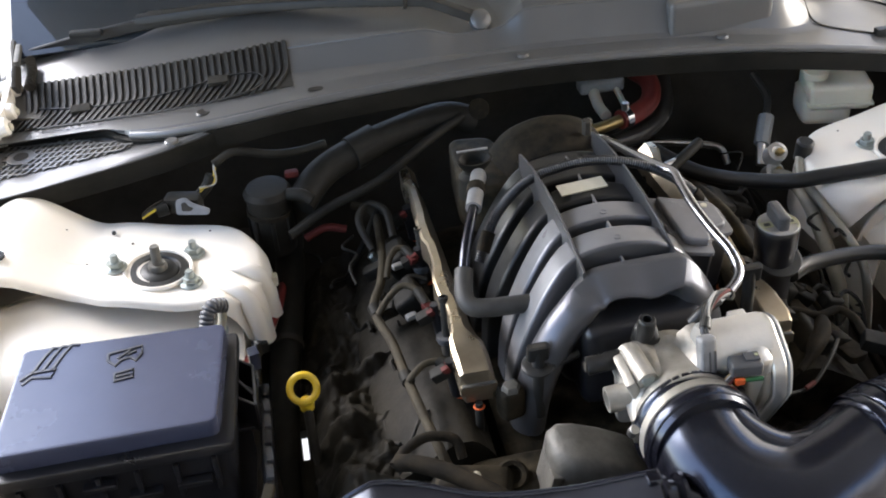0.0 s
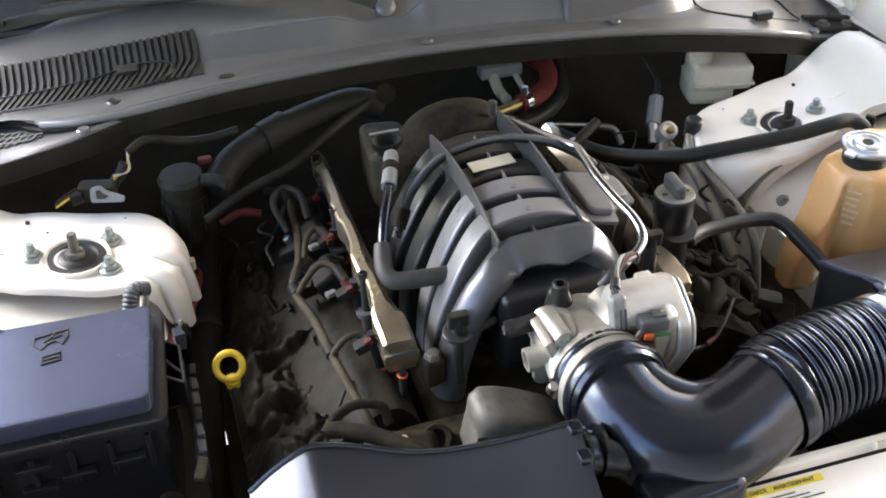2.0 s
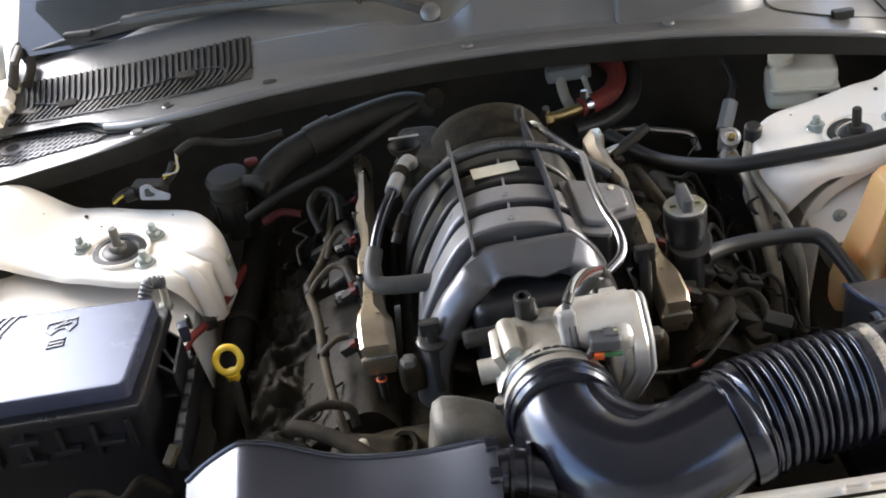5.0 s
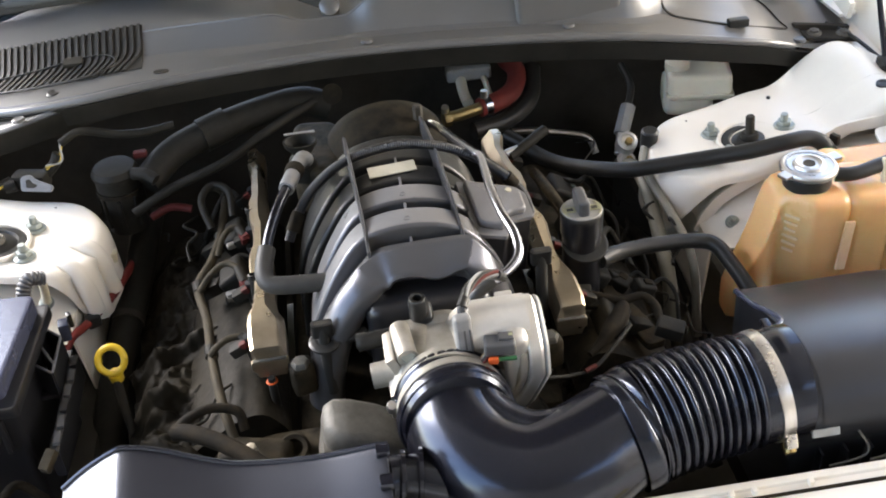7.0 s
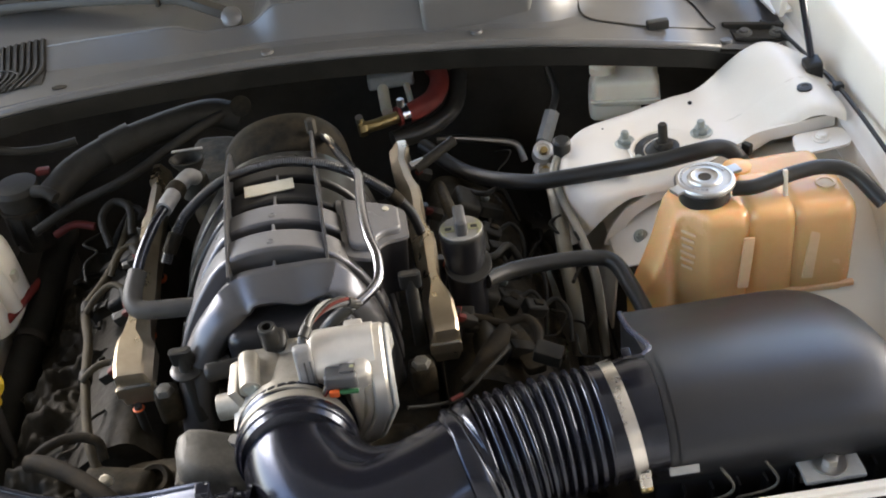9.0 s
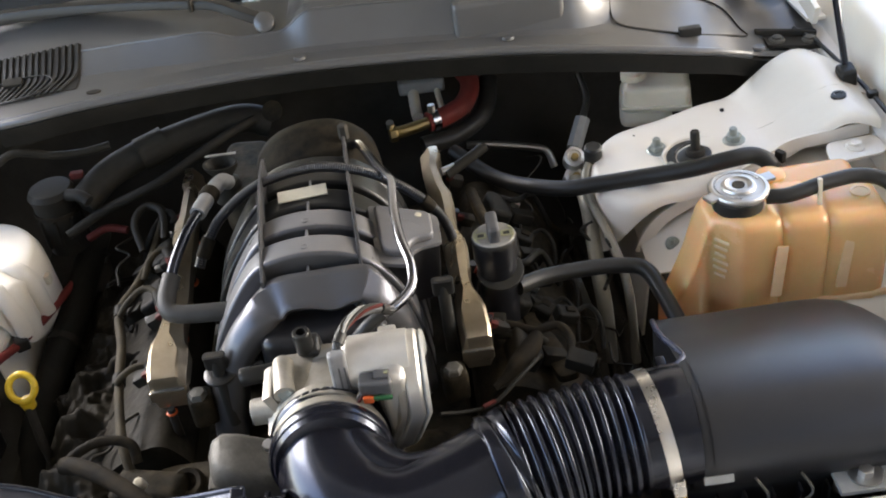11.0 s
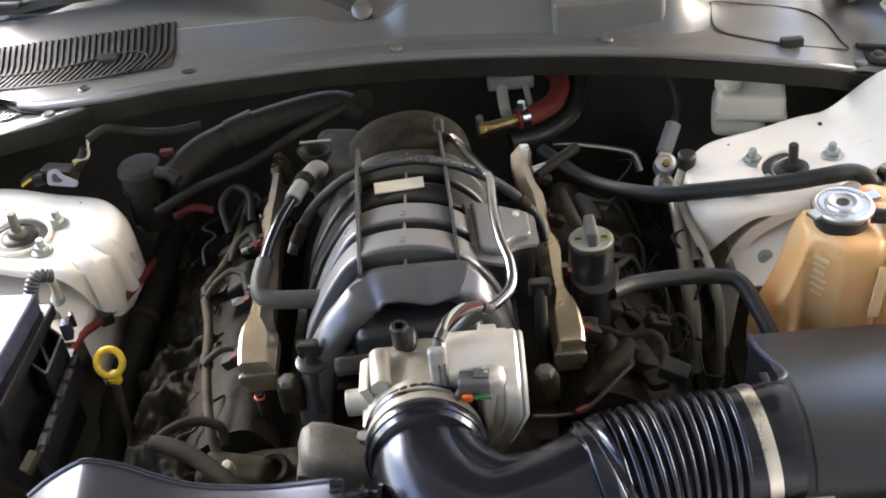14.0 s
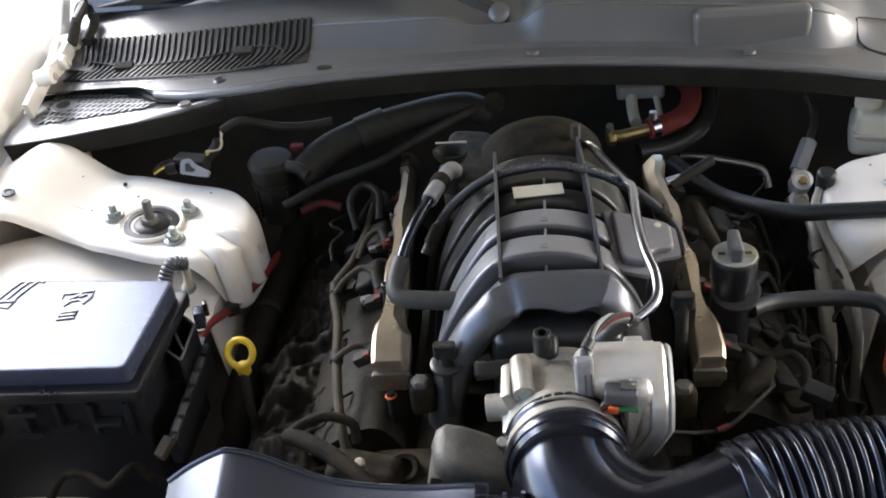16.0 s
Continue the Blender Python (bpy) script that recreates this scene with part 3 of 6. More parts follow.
def tower(s):
    """A suspension tower with its apron; s: the side."""
    edge, spine = spline(OUT, 8), spline(SPINE, 8)
    n = len(edge)
    t = thing("suspension_tower", "white painted suspension tower with a round strut mount", "suspension tower", (s * 0.54, 0, 0.6), "suspension towers")

    def fn(i, v):
        k = i / (n - 1)
        e, c = edge[int(i)], spine[int(i)]
        out = (e - c) / max(1e-6, np.linalg.norm(e - c))
        front = ease(0.62, 0.735, k) if s < 0 else ease(0.585, 0.735, k)
        flute = 0.0 if s > 0 else math.exp(-((k - 0.660) / 0.022) ** 2) + math.exp(-((k - 0.570) / 0.024) ** 2)
        if v <= 1:
            x, y = c[0] + (e[0] - c[0]) * v, c[1] + (e[1] - c[1]) * v
            dip = 0.013 * flute * ease(0.40, 1, v)
            return (s * x, y, tower_height(x, y) - 0.010 * v ** 4 * (1 - front) - dip)
        d = v - 1
        drop = 0.090 * (1 - front) + 0.013 * front
        grow = 0.012 * math.sin(min(1, d * 2.5) * 1.57) + 0.004 * d - 0.015 * flute * (1 - 0.25 * d) * ease(0, 0.3, d)
        x, y = e[0] + out[0] * grow, e[1] + out[1] * grow
        return (s * x, y, tower_height(e[0], e[1]) - 0.010 * (1 - front) - 0.013 * flute - drop * d ** 1.2)
    b = sheet(fn, range(n), [0, 0.2, 0.4, 0.6, 0.75, 0.88, 0.95, 1, 1.06, 1.15, 1.3, 1.5, 1.75, 2.0], 0.003)
    bmesh.ops.remove_doubles(b, verts=b.verts, dist=0.0012)
    part("top_panel", b, WHITE, t, smooth=60)
    # two pressed ribs down the nose
    for line in () if s > 0 else (((0.470, -0.040, 0.886, 0.003), (0.447, -0.049, 0.885, 0.009), (0.431, -0.055, 0.872, 0.013), (0.422, -0.062, 0.845, 0.013), (0.417, -0.066, 0.808, 0.012)),
                 ((0.452, -0.008, 0.887, 0.003), (0.430, -0.010, 0.886, 0.009), (0.413, -0.012, 0.873, 0.013), (0.404, -0.014, 0.845, 0.013), (0.399, -0.016, 0.805, 0.012))):
        part("pressed_rib", tube([(s * x, y, z, r) for x, y, z, r in line], 0.012, 16), WHITE, t)
    # wheel arch below and ahead of the top panel
    def arch(x, y):
        r = math.hypot((x - 0.62) / 0.20, (y + 0.02) / 0.26)
        return (s * x, y, 0.858 + 0.040 * ease(0.58, 0.72, x) * ease(0.05, -0.02, y) * ease(-0.30, -0.12, y) - 0.035 * r ** 2 - 0.25 * max(0, 0.50 - x) ** 1.0 - 0.6 * max(0, -0.16 - y) ** 1.2)
    part("wheel_arch", sheet(lambda u, y: arch(0.775 - u * (0.33 - 0.12 * ease(-0.13, -0.20, y)), y), np.linspace(1, 0, 18), np.linspace(-0.36, 0.06, 18), 0.003), WHITE, t, smooth=60)
    part("arch_side", sheet(lambda y, v: (s * (0.445 - 0.012 * v), y, arch(0.445, y)[2] - 0.13 * v), np.linspace(-0.125, 0.09, 14), [0, 0.3, 0.7, 1], 0.003), WHITE, t)
    if s > 0:
        rim = spline([(0.440, -0.074, 0.806), (0.452, -0.073, 0.834), (0.478, -0.070, 0.860), (0.533, -0.064, 0.885), (0.590, -0.055, 0.902), (0.632, -0.042, 0.914), (0.660, -0.034, 0.922), (0.708, -0.036, 0.929), (0.765, -0.032, 0.932)], 5)
        part("arch_rim", sweep(rim, rounded([(-0.0022, -0.016), (0.0022, -0.016), (0.0022, 0.003), (-0.0022, 0.003)], 0.0012, 2)), WHITE, t, smooth=50)
    # strut mount
    b = lathe([(0.044, -0.006), (0.047, 0.0005), (0.045, 0.004), (0.042, 0.003), (0.040, -0.004)], pose(s * 0.54, 0, 0.900, 0, -s * 4), 40)
    part("mount_ring", b, WHITE, t)
    b = lathe([(0.041, -0.012), (0.040, 0.0), (0.030, 0.001), (0.027, -0.003), (0.022, 0.002), (0.013, 0.003)], pose(s * 0.54, 0, 0.9005, 0, -s * 4), 32)
    part("mount_rubber", b, RUBBER, t, "black rubber strut bush")
    b = lathe([(0.013, 0), (0.013, 0.005), (0.011, 0.008), (0.0068, 0.008), (0.0066, 0.034), (0.005, 0.036)], pose(s * 0.54, 0, 0.903, 0, -s * 3), 16)
    part("strut_rod", b, CAST if s < 0 else DARK, t, "threaded strut rod")
    for x, y, z in ((0.494, 0.032, 0.895), (0.596, 0.011, 0.907), (0.498, -0.034, 0.894)):
        part("nut", hexnut(s * x, y, z, stud=0.010, tilt=(0, -s * 4)), ZINC, t, "zinc flange nut")
    part("arch_stud", hexnut(s * 0.482, -0.105, arch(0.482, -0.105)[2], 0.007, 0.006, 0.012, tilt=(35, -s * 12), flange=0.010), ZINC, t)
    for x, y, r in ((0.575, 0.062, 0.0022), (0.635, 0.03, 0.0016), (0.47, 0.075, 0.0018), (0.66, 0.085, 0.0014)):
        part("paint_chip", lathe([(r, 0.0), (r * 0.8, 0.0006)], pose(s * x, y, tower_height(x, y) + 0.0012), 7), GRIME, t)
    part("side_clip", box(s * 0.392, 0.01, 0.845, 0.010, 0.014, 0.016, 0.003), PALE, t, "pale plastic clip")
    for x, y, r in ((0.735, 0.004, 0.010), (0.60, 0.085, 0.003)):
        part("grommet", lathe([(r * 0.5, 0.0), (r * 0.6, 0.0015), (r, 0.001), (r * 1.03, -0.002)], pose(s * x, y, tower_height(x, y) + 0.003, 2, -s * 6), 20), RUBBER, t)
    return t


tower(-1)
tower(1)
# bracket with bolt between tower and tank
b = slab(rounded([(0.69, -0.10), (0.77, -0.09), (0.77, -0.045), (0.70, -0.05)], 0.015), 0.918, 0.922, 0.001)
br = solid("wing_bracket", b, WHITE, "white painted bracket bolted beside the wing", "bracket")
part("bolt", hexnut(0.733, -0.070, 0.922, 0.008, 0.007, 0.0, flange=0.012), WHITE, br, "painted bolt")

# ---- wiper ----
wip = thing("wiper", "black wiper arm and blade lying along the windscreen", "wiper", (-0.037, 0.24, 1.06))
part("pivot_post", lathe([(0.015, -0.05), (0.015, -0.012), (0.012, -0.004)], pose(-0.037, 0.244, 1.078, 16), 24), DARK, wip)
part("pivot_cap", lathe([(0.0150, -0.012), (0.0160, -0.002), (0.0150, 0.003), (0.0125, 0.0045), (0.008, 0.0065), (0.002, 0.0072)], pose(-0.037, 0.234, 1.086, 50), 28), COWL, wip, "round pivot cap")
sec = rounded([(-0.012, -0.006), (0.012, -0.006), (0.009, 0.007), (-0.009, 0.007)], 0.003, 2)
part("arm", sweep(spline([(-0.036, 0.242, 1.084), (-0.070, 0.252, 1.098), (-0.105, 0.266, 1.110), (-0.137, 0.276, 1.113), (-0.25, 0.312, 1.112), (-0.40, 0.360, 1.104), (-0.54, 0.395, 1.090)], 6), sec), RUBBER, wip)
part("arm_hinge", box(-0.140, 0.276, 1.114, 0.006, 0.030, 0.018, 0.002, turn=-15), DARK, wip)
part("blade", sweep(spline([(-0.20, 0.325, 1.108), (-0.40, 0.372, 1.098), (-0.56, 0.402, 1.080), (-0.735, 0.425, 1.045)], 6), rounded([(-0.005, -0.012), (0.005, -0.012), (0.003, 0.006), (-0.003, 0.006)], 0.002, 1)), RUBBER, wip)
for x in (-0.50, -0.62):
    part("blade_bridge", box(x, 0.398, 1.093 + (x + 0.5) * 0.12, 0.05, 0.012, 0.010, 0.003, turn=-8), RUBBER, wip)

# windscreen and hood
WS = [(0.36, 1.075), (0.80, 1.325), (1.2, 1.55)]
b = sheet(lambda x, i: (x, WS[int(i)][0] + 0.10 * x * x, WS[int(i)][1] - 0.05 * x * x), np.linspace(-0.74, 0.74, 16), range(3), 0.005)
solid("windscreen", b, GLASS, "sloping windscreen glass behind the cowl", "windscreen", kind="structure")
hood = solid("hood", sheet(lambda x, v: (x * (0.98 + 0.02 * v), 0.50 - 0.82 * v, 1.135 + 1.085 * v + 0.04 * math.sin(v * 3.14) - 0.02 * x * x), np.linspace(-0.74, 0.74, 9), np.linspace(0, 1, 7), 0.02), WHITE, "white hood propped open over the engine bay", "hood", kind="structure")

# pad is assumed, not seen; added to darken reflections in the bay
part("hood_pad", sheet(lambda x, v: (x * (0.98 + 0.02 * v), 0.50 - 0.82 * v - 0.03, 1.135 + 1.085 * v + 0.04 * math.sin(v * 3.14) - 0.02 * x * x - 0.03), np.linspace(-0.56, 0.56, 9), np.linspace(0.30, 0.94, 7), 0.012), FELT, hood, "unseen dark grey felt pad")

# hood strut and hinges
st = thing("hood_strut", "thin black gas strut holding the hood", "gas strut", (0.765, 0.06, 0.93))
part("socket", box(0.766, 0.058, 0.955, 0.024, 0.026, 0.034, 0.006, tilt=(10, -8), segments=3), RUBBER, st)
part("rod", tube([(0.766, 0.062, 0.965), (0.748, 0.10, 1.10), (0.725, 0.14, 1.25), (0.70, 0.0, 1.9)], 0.005, 12, 4), SMOOTH, st)
part("ball_base", lathe([(0.016, 0), (0.016, 0.003), (0.008, 0.006), (0.008, 0.012)], pose(0.760, 0.05, 0.932), 16), DARK, st)
cable = thing("wing_cable", "thin black cable clipped along the wing", "cable", (0.77, 0.0, 0.93))
part("cable", tube([(0.752, 0.235, 0.95), (0.768, 0.17, 0.952), (0.782, 0.09, 0.945), (0.788, 0.02, 0.945), (0.787, -0.1, 0.943), (0.784, -0.3, 0.93)], 0.0032, 8), RUBBER, cable)
part("clip", box(0.787, 0.015, 0.947, 0.014, 0.012, 0.010, 0.003), RUBBER, cable)
for s in (-1, 1):
    hg = thing("hinge", "white painted steel hood hinge with bolts", "hinge", (s * 0.77, 0.33, 0.95), "hood hinges")
    flat = rounded([(-0.0045, -0.015), (0.0045, -0.015), (0.0045, 0.015), (-0.0045, 0.015)], 0.003, 2)
    part("plate", box(s * 0.778, 0.33, 0.962, 0.030, 0.20, 0.006, 0.002, turn=s * 4), WHITE, hg)
    part("arm", sweep(spline([(s * 0.770, 0.195, 0.985), (s * 0.766, 0.255, 1.000), (s * 0.762, 0.320, 1.012), (s * 0.765, 0.390, 1.040), (s * 0.770, 0.46, 1.10)], 5), flat), WHITE, hg)
    part("lower_link", sweep(spline([(s * 0.750, 0.235, 1.020), (s * 0.745, 0.290, 1.016), (s * 0.742, 0.340, 1.022), (s * 0.744, 0.390, 1.024)], 5), flat), WHITE, hg)
    for y, z, r in ((0.232, 1.024, 0.013), (0.290, 1.018, 0.012), (0.352, 1.026, 0.014)):
        kn = part("knuckle", lathe([(r * 0.7, -0.016), (r, -0.013), (r, 0.013), (r * 0.7, 0.016)], pose(s * 0.744, y, z, 0, 80), 20), WHITE, hg)
        part("rivet", lathe([(r * 0.5, 0), (r * 0.5, 0.003), (r * 0.3, 0.005)], pose(s * 0.729, y, z, 0, -s * 80), 14), LABEL, kn, "dull rivet")
    br = part("bracket", sweep(spline([(s * 0.725, 0.315, 1.040), (s * 0.722, 0.345, 1.062), (s * 0.728, 0.385, 1.066), (s * 0.735, 0.43, 1.058)], 5), rounded([(-0.004, -0.012), (0.004, -0.012), (0.004, 0.012), (-0.004, 0.012)], 0.003, 2)), DARK, hg, "dark steel bracket")
    part("bracket_rib", box(s * 0.718, 0.36, 1.075, 0.008, 0.050, 0.010, 0.002, tilt=(8, 0)), CAST, br)
    part("spring", ribbed([(s * 0.712, 0.340, 1.030), (s * 0.708, 0.370, 1.040), (s * 0.712, 0.400, 1.050)], 0.008, 0.006, 0.003, 12), DARK, hg, "dark coil spring")
    part("foot_plate", box(s * 0.712, 0.325, 1.000, 0.055, 0.060, 0.005, 0.002, turn=s * 20), CAST, hg, "dusty foot plate")

# ---- fuse box ----
fuse = thing("fuse_box", "black plastic fuse box with a satin lid beside the engine", "fuse box", (-0.57, -0.26, 0.7))
lid = part("lid", slab(rounded([(-0.705, -0.346), (-0.463, -0.346), (-0.449, -0.182), (-0.688, -0.171)], 0.012), 0.909, 0.936, 0.005, segments=2), SATIN, fuse, "satin black lid with raised symbols")
part("rim", slab(rounded([(-0.715, -0.360), (-0.449, -0.360), (-0.438, -0.172), (-0.695, -0.163)], 0.008), 0.894, 0.911, 0.004), PLASTIC, fuse)
body = part("body", slab(rounded([(-0.71, -0.350), (-0.456, -0.350), (-0.446, -0.182), (-0.69, -0.176)], 0.01), 0.70, 0.897, 0.004), PLASTIC, fuse)
for i in range(6):
    x = -0.685 + 0.042 * i
    part("front_rib", box(x, -0.354, 0.865, 0.006, 0.010, 0.05, 0.002), PLASTIC, body)
for x, z in ((-0.60, 0.878), (-0.555, 0.855), (-0.60, 0.845), (-0.50, 0.86)):
    part("front_tab", box(x, -0.357, z, 0.036, 0.012, 0.007, 0.002), PLASTIC, body)
# side bracket: three thin walls round a pocket, a clip at its corner, and a slanting rail of clips
br = part("side_bracket", box(-0.438, -0.235, 0.846, 0.028, 0.085, 0.006, 0.002), PLASTIC, fuse)
for (ax0, ay0), (bx0, by0) in (((-0.453, -0.188), (-0.426, -0.213)), ((-0.426, -0.213), (-0.426, -0.281)), ((-0.426, -0.281), (-0.453, -0.258)), ((-0.450, -0.224), (-0.428, -0.262))):
    wall = part("pocket_wall", sweep([(ax0, ay0, 0.866), (bx0, by0, 0.866)], rounded([(-0.0014, -0.022), (0.0014, -0.022), (0.0014, 0.020), (-0.0014, 0.020)], 0.0008, 1)), PLASTIC, br)
    # thin grey strip along the top of each wall
    part("grey_edge", sweep([(ax0, ay0, 0.8868), (bx0, by0, 0.8868)], rounded([(-0.0017, -0.001), (0.0017, -0.001), (0.0017, 0.0009), (-0.0017, 0.0009)], 0.0006, 1)), GREYC, wall)
# bluish plastic paints the blue reflection on the clip
part("bracket_clip", box(-0.424, -0.196, 0.884, 0.013, 0.018, 0.026, 0.003, turn=12), SATIN, br)
# dark slip paints the slot's shade
part("clip_slot", box(-0.4170, -0.198, 0.888, 0.002, 0.008, 0.012, 0.0005, turn=12), DARK, br)
part("clip_tongue", box(-0.417, -0.186, 0.891, 0.006, 0.010, 0.020, 0.002, turn=25), PLASTIC, br)
part("side_rail", sweep([(-0.420, -0.212, 0.842), (-0.422, -0.375, 0.838)], rounded([(-0.006, -0.030), (0.006, -0.030), (0.006, 0.012), (-0.006, 0.012)], 0.003, 1)), PLASTIC, body)
for i in range(6):
    k = i / 5
    part("side_slat", box(-0.416 - 0.003 * k, -0.226 - 0.132 * k, 0.855 - 0.003 * k, 0.009, 0.019, 0.007, 0.0025, turn=(-3, 4, 1)[i % 3], tilt=(4, 6)), GREYC if i % 3 else PLASTIC, body)
part("torn_tab", box(-0.424, -0.392, 0.852, 0.012, 0.026, 0.016, 0.003, turn=-20, tilt=(25, 10)), BROWN, body, "dusty torn tab")
# symbols: a car with a bolt, a fuse, and a hand of bars
symbol = [(-0.592, -0.236), (-0.553, -0.231), (-0.553, -0.244), (-0.560, -0.256), (-0.566, -0.248), (-0.577, -0.250), (-0.583, -0.259), (-0.592, -0.248), (-0.592, -0.236)]
strip = [(-0.0016, -0.001), (0.0016, -0.001), (0.0016, 0.0012), (-0.0016, 0.0012)]
part("symbol", sweep([(x + 0.006, y + 0.030, 0.9365) for x, y in symbol], strip), PLASTIC, lid)
part("symbol", sweep([(x + 0.006, y + 0.030, 0.9365) for x, y in ((-0.581, -0.247), (-0.566, -0.235), (-0.570, -0.243), (-0.560, -0.238))], strip), PLASTIC, lid)
part("symbol", sweep([(x + 0.006, y + 0.024, 0.9365) for x, y in ((-0.583, -0.267), (-0.583, -0.280), (-0.562, -0.277), (-0.562, -0.264), (-0.583, -0.267))], strip), PLASTIC, lid)
part("symbol", sweep([(x + 0.006, y + 0.024, 0.9365) for x, y in ((-0.581, -0.273), (-0.565, -0.271))], strip), PLASTIC, lid)
for dx in (0, 0.011, 0.022):
    part("symbol", sweep([(x + dx, y + 0.045, 0.9365) for x, y in ((-0.672, -0.262), (-0.660, -0.235), (-0.652, -0.222), (-0.643, -0.224))], strip), PLASTIC, lid)
part("symbol", sweep([(x, y + 0.045, 0.9365) for x, y in ((-0.685, -0.272), (-0.672, -0.262), (-0.645, -0.262), (-0.650, -0.275), (-0.672, -0.270), (-0.682, -0.280))], strip), PLASTIC, lid)
cond = thing("fuse_box_cable", "ribbed grey cable conduit rising behind the fuse box", "cable", (-0.46, -0.15, 0.85))
part("conduit", ribbed([(-0.478, -0.160, 0.86), (-0.477, -0.150, 0.905), (-0.468, -0.135, 0.925), (-0.452, -0.125, 0.918)], 0.010, 0.005, 0.002, 14), GREYC, cond)
part("lead", tube([(-0.455, -0.127, 0.918), (-0.458, -0.118, 0.896), (-0.464, -0.108, 0.868)], 0.0055, 12), LABEL, cond, "pale grey lead")
part("terminal", lathe([(0.004, 0), (0.010, 0), (0.010, 0.003), (0.004, 0.004)], pose(-0.466, -0.104, 0.862, 30), 20), ZINC, cond, "zinc ring terminal")
part("terminal_bolt", hexnut(-0.466, -0.104, 0.865, 0.006, 0.006, 0.004, tilt=(30, 0), flange=0.008), ZINC, cond)
batt = thing("battery_terminal_cover", "red plastic terminal cover beside the fuse box", "terminal cover", (-0.75, -0.25, 0.85))
part("cover", box(-0.745, -0.27, 0.87, 0.05, 0.07, 0.04, 0.008, turn=10), RED, batt)
cb = thing("loom_end", "loose grey cable loop below the fuse box", "cable", (-0.5, -0.43, 0.75))
part("loop", tube([(-0.58, -0.42, 0.78), (-0.555, -0.40, 0.815), (-0.52, -0.405, 0.822), (-0.49, -0.42, 0.82), (-0.465, -0.40, 0.83), (-0.44, -0.40, 0.80)], 0.0055, 10), TAPE, cb)

# ---- engine: block and covers ----
engine = thing("engine_block", "grimy metal engine block with dark head covers", "engine", (0.02, -0.1, 0.45))
part("block", box(0.02, -0.10, 0.62, 0.34, 0.52, 0.34, 0.03), GRIME, engine)
part("timing_cover", box(-0.02, -0.385, 0.68, 0.36, 0.08, 0.26, 0.03, segments=3), GRIME, engine, "grimy cast timing cover")
for s in (-1, 1):
    def cover(y, a):
        """A rounded head cover section at the angle a."""
        u = 0.072 * math.copysign(abs(math.cos(a)) ** 0.6, math.cos(a))
        w = 0.040 * math.copysign(abs(math.sin(a)) ** 0.6, math.sin(a))
        t = radians(-34 * s)
        return (0.02 + s * 0.245 + u * math.cos(t) - w * math.sin(t), y, (0.770 if s < 0 else 0.785) + u * math.sin(t) + w * math.cos(t))
    rings = [[cover(y, 2 * math.pi * k / 24) for k in range(24)] for y in (-0.345, -0.335, -0.20, -0.05, 0.09, 0.10)]
    hc = part("head_cover", skin(rings), OLIVE if s < 0 else GRIME, engine, "oil-stained olive-brown head cover")
    for i, y in enumerate((-0.29, -0.19, -0.085, 0.01)[0 if s > 0 else 2:]):
        x = 0.02 + s * 0.235
        part("coil", box(x, y, 0.845, 0.036, 0.052, 0.04, 0.008, tilt=(0, s * 30), segments=3), MURK, hc, "black ignition coil")
        part("coil_plug", box(x + s * 0.035, y - 0.008, 0.838, 0.035, 0.020, 0.018, 0.004, tilt=(0, s * 30), turn=s * 15), MURK, hc)
        part("cover_bolt", lathe([(0.007, 0), (0.007, 0.01), (0.005, 0.012)], pose(x + s * 0.03, y + 0.05, 0.815, 0, s * 34), 6), ZINC if i % 2 else DARK, hc)
for s in (-1, 1):
    for i in range(7 if s > 0 else 0):
        y = -0.325 + 0.065 * i
        part("cover_rib", box(0.02 + s * 0.262, y, 0.800, 0.085, 0.005, 0.016, 0.002, tilt=(0, 34 * s)), GRIME, engine)
    part("cover_rim", box(0.02 + s * 0.300, -0.12, 0.752, 0.016, 0.45, 0.012, 0.004, tilt=(0, 34 * s)), GRIME, engine)
    for i in range(6):
        part("rim_bolt", lathe([(0.007, 0), (0.007, 0.007), (0.005, 0.008)], pose(0.02 + s * 0.300, -0.31 + 0.08 * i, 0.757, 0, 34 * s), 6), CAST, engine)
for x, y, z in ((-0.131, -0.317, 0.884), (0.170, -0.330, 0.878)):
    bb = part("bolt_boss", box(x, y + 0.004, z - 0.032, 0.030, 0.028, 0.046, 0.009, turn=14, segments=3), SOOT, engine, "black moulded bolt boss")
    part("bolt_head", lathe([(0.0115, -0.005), (0.0115, 0.0), (0.009, 0.003), (0.004, 0.004)], pose(x, y, z - 0.006), 6), CAST, bb, "dull bolt head")

# castings, brackets and dirt low beside the head covers
def rough_casting(s, x0, x1, y0, y1, base, seed):
    """A lumpy cast surface: large bosses, ribs and fine dirt."""
    def fn(u, v):
        x, y = x0 + (x1 - x0) * u, y0 + (y1 - y0) * v
        p = Vector((x * 1.0, y, seed))
        z = base + 0.030 * noise.noise(p * 11) + 0.018 * noise.noise(p * 27 + Vector((3, 1, 0))) + 0.009 * noise.noise(p * 62) + 0.005 * noise.noise(p * 140)
        z += 0.014 * max(0, math.sin(y * 62 + seed + 2.5 * noise.noise(p * 6))) ** 3
        z -= 0.05 * ease(0.75, 1.0, u)
        return (s * x, y, z)
    us, vs = np.linspace(0, 1, 64), np.linspace(0, 1, 180)
    return sheet(fn, us if s > 0 else us[::-1], vs, 0.01)


for s in (-1, 1):
    part("side_casting", rough_casting(s, 0.195 if s < 0 else 0.20, 0.375 if s < 0 else 0.36, -0.43, 0.12, 0.775 if s < 0 else 0.765, 5.0 + s), OLIVE if s < 0 else SOOT, engine, "grimy lumpy castings beside the head cover", smooth=55)

